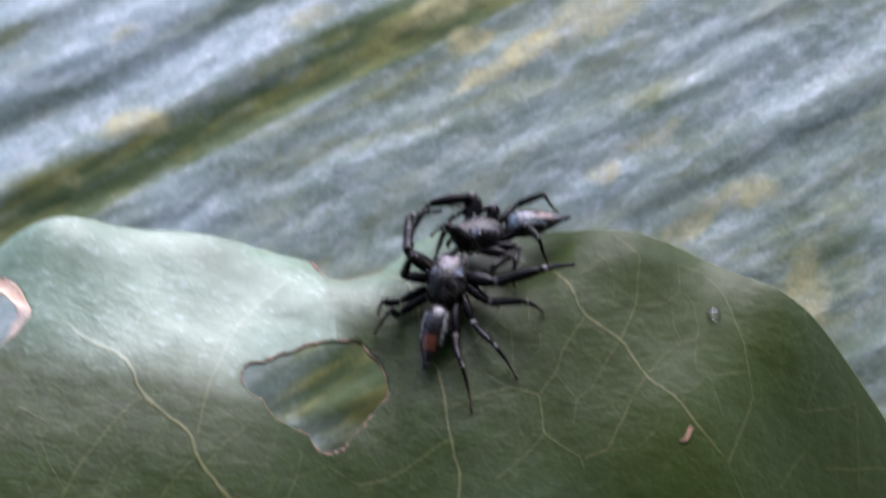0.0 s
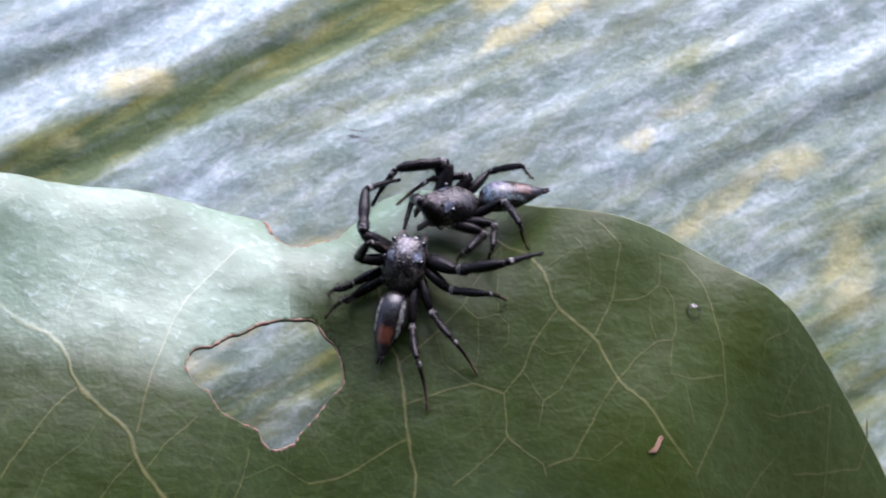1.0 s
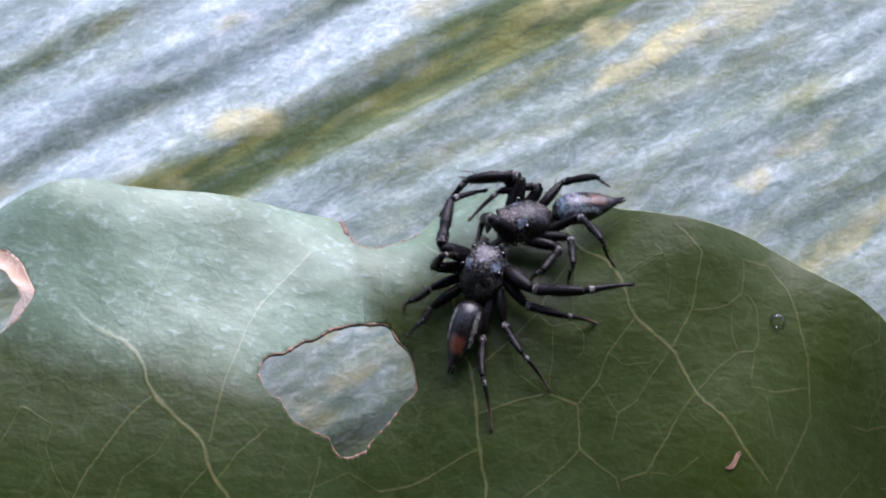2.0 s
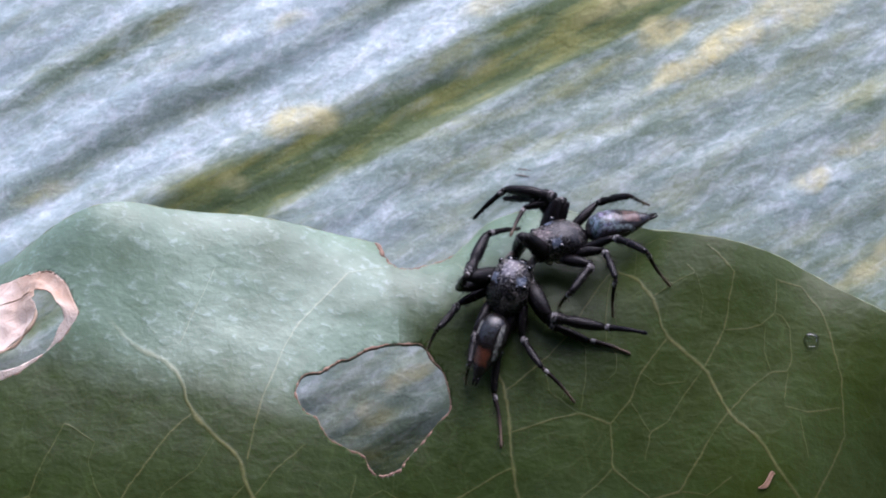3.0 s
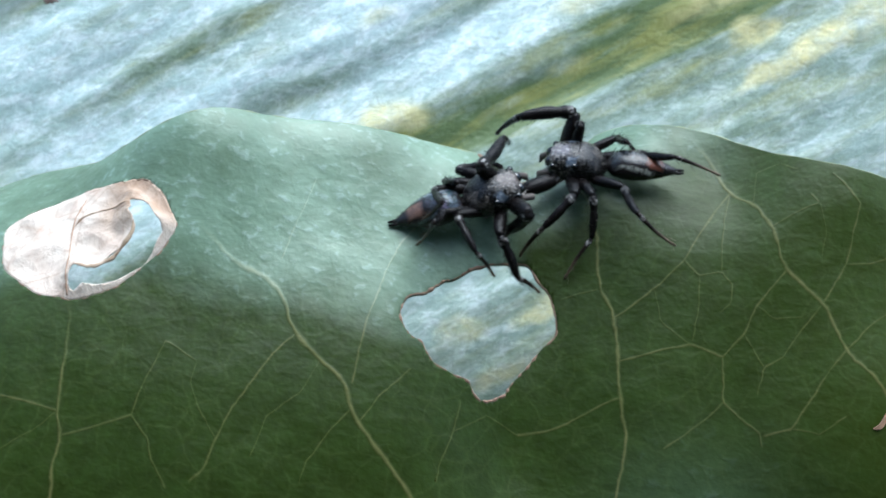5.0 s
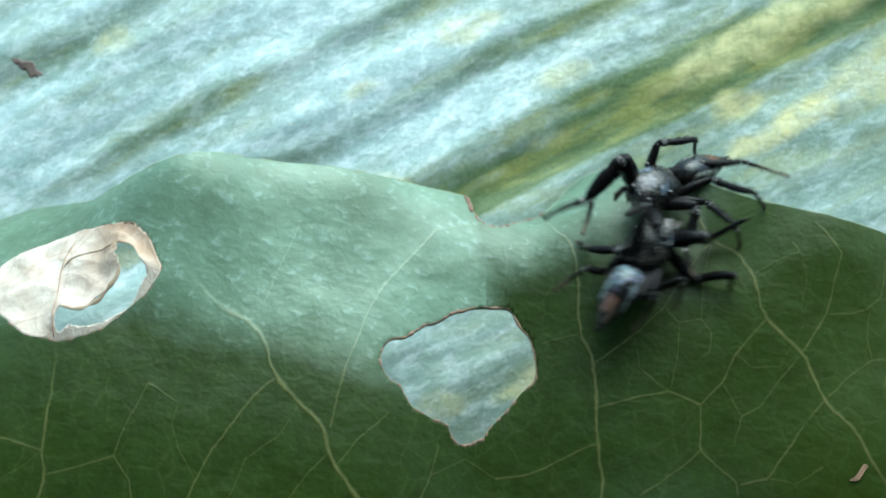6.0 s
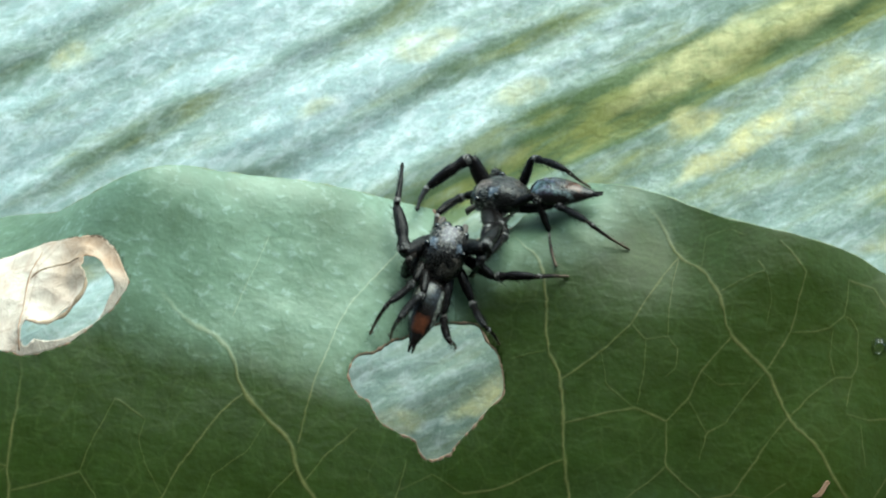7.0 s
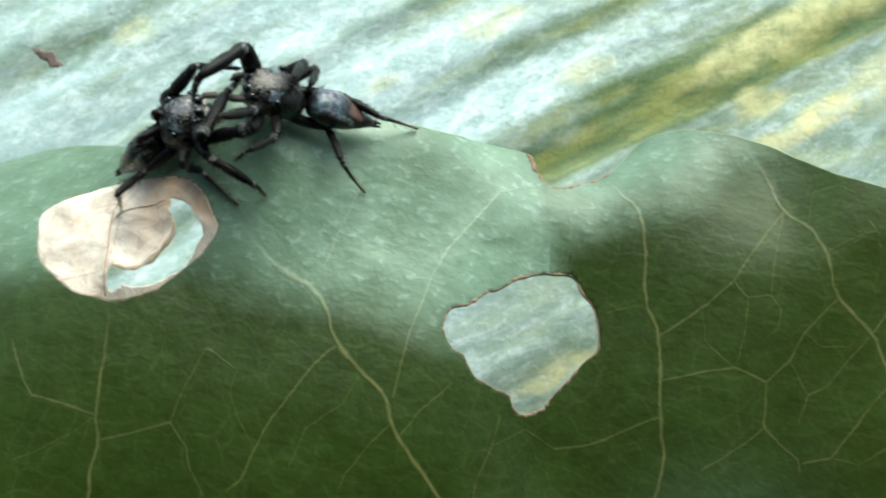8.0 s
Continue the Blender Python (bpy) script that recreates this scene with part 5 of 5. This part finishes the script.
    key_limb(rust_limbs[6], [(0, -125, -3, -161, 61, -82, -70), (1.5, -125, -3, -161, 61, -82, -70), (3, -136, 15, -175, 37, -137, -60), (3.2, -138, 8, -173, 56, -138, -63), (3.5, -154, 4, -157, 49, -136, -79), (3.7, -142, 2, -116, 12, -81, -51), (4, -118, -14, -87, 15, 8, -71), (4.5, -108, 24, -138, -80, -37, -24), (5.9, -141, 18, -82, 16, -122, -54), (6.5, -172, 59, -170, 18, -179, -74), (7, -176, 27, -155, 31, -163, -53), (7.5, -149, 22, -109, 28, -79, -68), (8, 173, 18, -149, -28, -144, -29)])
    key_limb(rust_limbs[7], [(0, -130, -8, 157, 72, -114, -58), (1.5, -130, -8, 157, 72, -114, -58), (3, -179, 21, 158, 37, -140, -70), (3.5, -154, 52, -161, 2, -153, -55), (3.7, 173, -10, -156, 49, 50, -79), (4, -145, 27, 146, -45, -145, -3), (4.5, -147, 14, -116, 12, 172, -48), (5.9, -159, 38, -98, 26, -159, -42), (6.5, 162, 59, 176, 17, -104, -80), (7, 168, 33, -160, 34, -161, -80), (7.5, -149, 27, -132, 26, -109, -61), (8, 131, 48, -161, -26, -154, -26)])
    key_limb(blue_limbs[0], [(0, 131, 44, 6, 0, -24, -44), (1.5, 131, 44, 6, 0, -24, -44), (3, 139, 44, 33, -1, -5, -35), (3.2, 37, 10, 2, -15, -55, -37), (3.5, 68, -16, -16, -60, -25, 2), (4, 156, 25, 51, -51, 68, 9), (4.5, 74, 44, -157, -52, 114, 48), (5.9, 60, 49, -55, -79, 78, 59), (6.2, 155, 37, 30, -7, 9, -13), (6.5, -105, 11, -71, 27, 22, -43), (7, 28, 65, -33, -18, -92, 5), (7.5, 25, 75, 5, -37, -63, -7), (8, 8, 56, -50, -4, 151, -78)])
    key_limb(blue_limbs[1], [(0, 159, 27, 5, 3, -19, -20), (1.5, 159, 27, 5, 3, -19, -20), (3, 144, 38, 8, 0, -57, 7), (3.2, 132, 18, 0, 12, 106, -60), (3.5, 79, 6, 21, -6, 44, -49), (4, 146, 32, -59, -85, 77, 7), (4.5, 114, 47, 124, -59, 18, -58), (5.9, 100, -29, 36, 34, 15, -78), (6.2, 112, -6, 143, 5, -175, -7), (6.5, -86, -11, -83, 27, 35, -34), (7, -3, -1, -64, 7, -92, -6), (7.5, 11, 53, 122, -80, -36, 18), (8, 157, 51, -67, 27, 134, -72)])
    key_limb(blue_limbs[2], [(0, 68, 43, 38, -16, 151, -36), (3.5, 68, 43, 38, -16, 151, -36), (3.7, -178, 23, 91, 20, 74, -59), (4, 175, 15, 110, 23, -111, -77), (4.5, -175, 32, 86, -25, 29, -58), (5.9, 168, 11, 63, 48, 176, -69), (6.5, 127, -3, -109, 37, 58, -46), (7, 59, 11, -88, 16, 65, -45), (7.5, 161, 49, 141, -17, 152, -47), (8, 145, 18, -73, 30, 132, -66)])
    key_limb(blue_limbs[3], [(0, 143, 11, -142, 31, 123, -57), (1.5, 143, 11, -142, 31, 123, -57), (3, 150, 9, -139, 35, 142, -55), (3.2, 149, 1, -132, 48, 153, -47), (3.5, 15, 52, 153, -27, 43, -38), (3.7, -174, 37, 104, 64, 168, -69), (4, -176, 35, 126, 42, 171, -49), (4.5, -173, 36, 115, 49, -161, -68), (5.9, 175, 14, 89, 64, -169, -55), (6.5, 141, 28, -144, 20, -133, -59), (7, 162, 62, -147, 0, 113, -50), (7.5, -174, 46, 165, -26, 172, -26), (8, 175, 12, -152, 19, 163, -23)])
    key_limb(blue_limbs[4], [(0, -23, 67, 83, -38, -67, -6), (1.5, -23, 67, 83, -38, -67, -6), (3, 14, 62, 66, -68, -72, 34), (3.5, -13, 5, 161, -42, 14, 22), (3.7, 5, 66, -111, -46, -63, -72), (4, 58, 74, -40, -52, -70, -61), (4.5, 85, 84, -65, -61, -70, -69), (5.9, -175, 0, -27, 55, -70, -62), (6.2, 120, 49, 24, -6, -11, 16), (6.5, -102, -8, -78, 42, 36, -27), (7, -107, 13, -93, -4, 46, -47), (7.5, -80, 25, -116, -80, -24, 28), (8, -80, 29, 9, -58, 33, -65)])
    key_limb(blue_limbs[5], [(0, -150, -3, -53, 19, 69, -56), (1.5, -150, -3, -53, 19, 69, -56), (3, -138, 12, -45, 8, 55, -64), (3.2, -155, 15, -49, 15, 75, -82), (3.5, -92, 35, -11, -24, 179, -47), (3.7, -127, 8, 32, 53, 123, -87), (4, 158, 53, -85, -49, -93, -76), (4.5, -125, -21, 64, 36, -105, -87), (5.9, 165, 41, -103, -39, -68, -50), (6.5, -90, -20, -94, 57, 28, -25), (7, -117, -8, -80, 11, 18, -53), (7.5, -100, 40, 95, -87, -29, 20), (8, -52, 48, -40, 21, 109, -64)])
    key_limb(blue_limbs[6], [(0, -153, 9, -76, 14, 77, -72), (1.5, -153, 9, -76, 14, 77, -72), (3, -159, 16, -89, 7, -51, -73), (3.2, -155, 11, -118, -33, -71, -3), (3.5, -141, 54, -61, -2, -159, -38), (4, -163, 8, 71, 41, -144, -51), (4.5, -150, -3, 64, 39, -97, -74), (5.9, -178, 9, 153, 87, -142, -53), (6.2, -149, -24, -146, -23, -134, -21), (6.5, -124, 11, -98, 15, -52, -43), (7, -179, 28, -146, -72, -106, -13), (7.5, -147, 31, -105, 14, -144, -27), (8, -88, 30, -48, 18, 95, -74)])
    key_limb(blue_limbs[7], [(0, -173, 30, -100, 11, 131, -73), (1.5, -173, 30, -100, 11, 131, -73), (3, -163, 28, -120, 17, -154, -67), (3.2, -163, 24, -113, 35, 177, -53), (3.5, -143, 44, -65, 11, -159, -29), (4, -179, 24, 84, 53, -147, -53), (4.5, -169, 34, 83, 35, -149, -60), (5.9, 163, 15, 95, 68, -172, -51), (6.5, 160, 1, -134, -15, -112, -15), (7, 180, 6, -141, -1, 169, -47), (7.5, -163, 39, -119, 23, -169, -17), (8, 176, -7, -102, 24, -176, -43)])


motions()
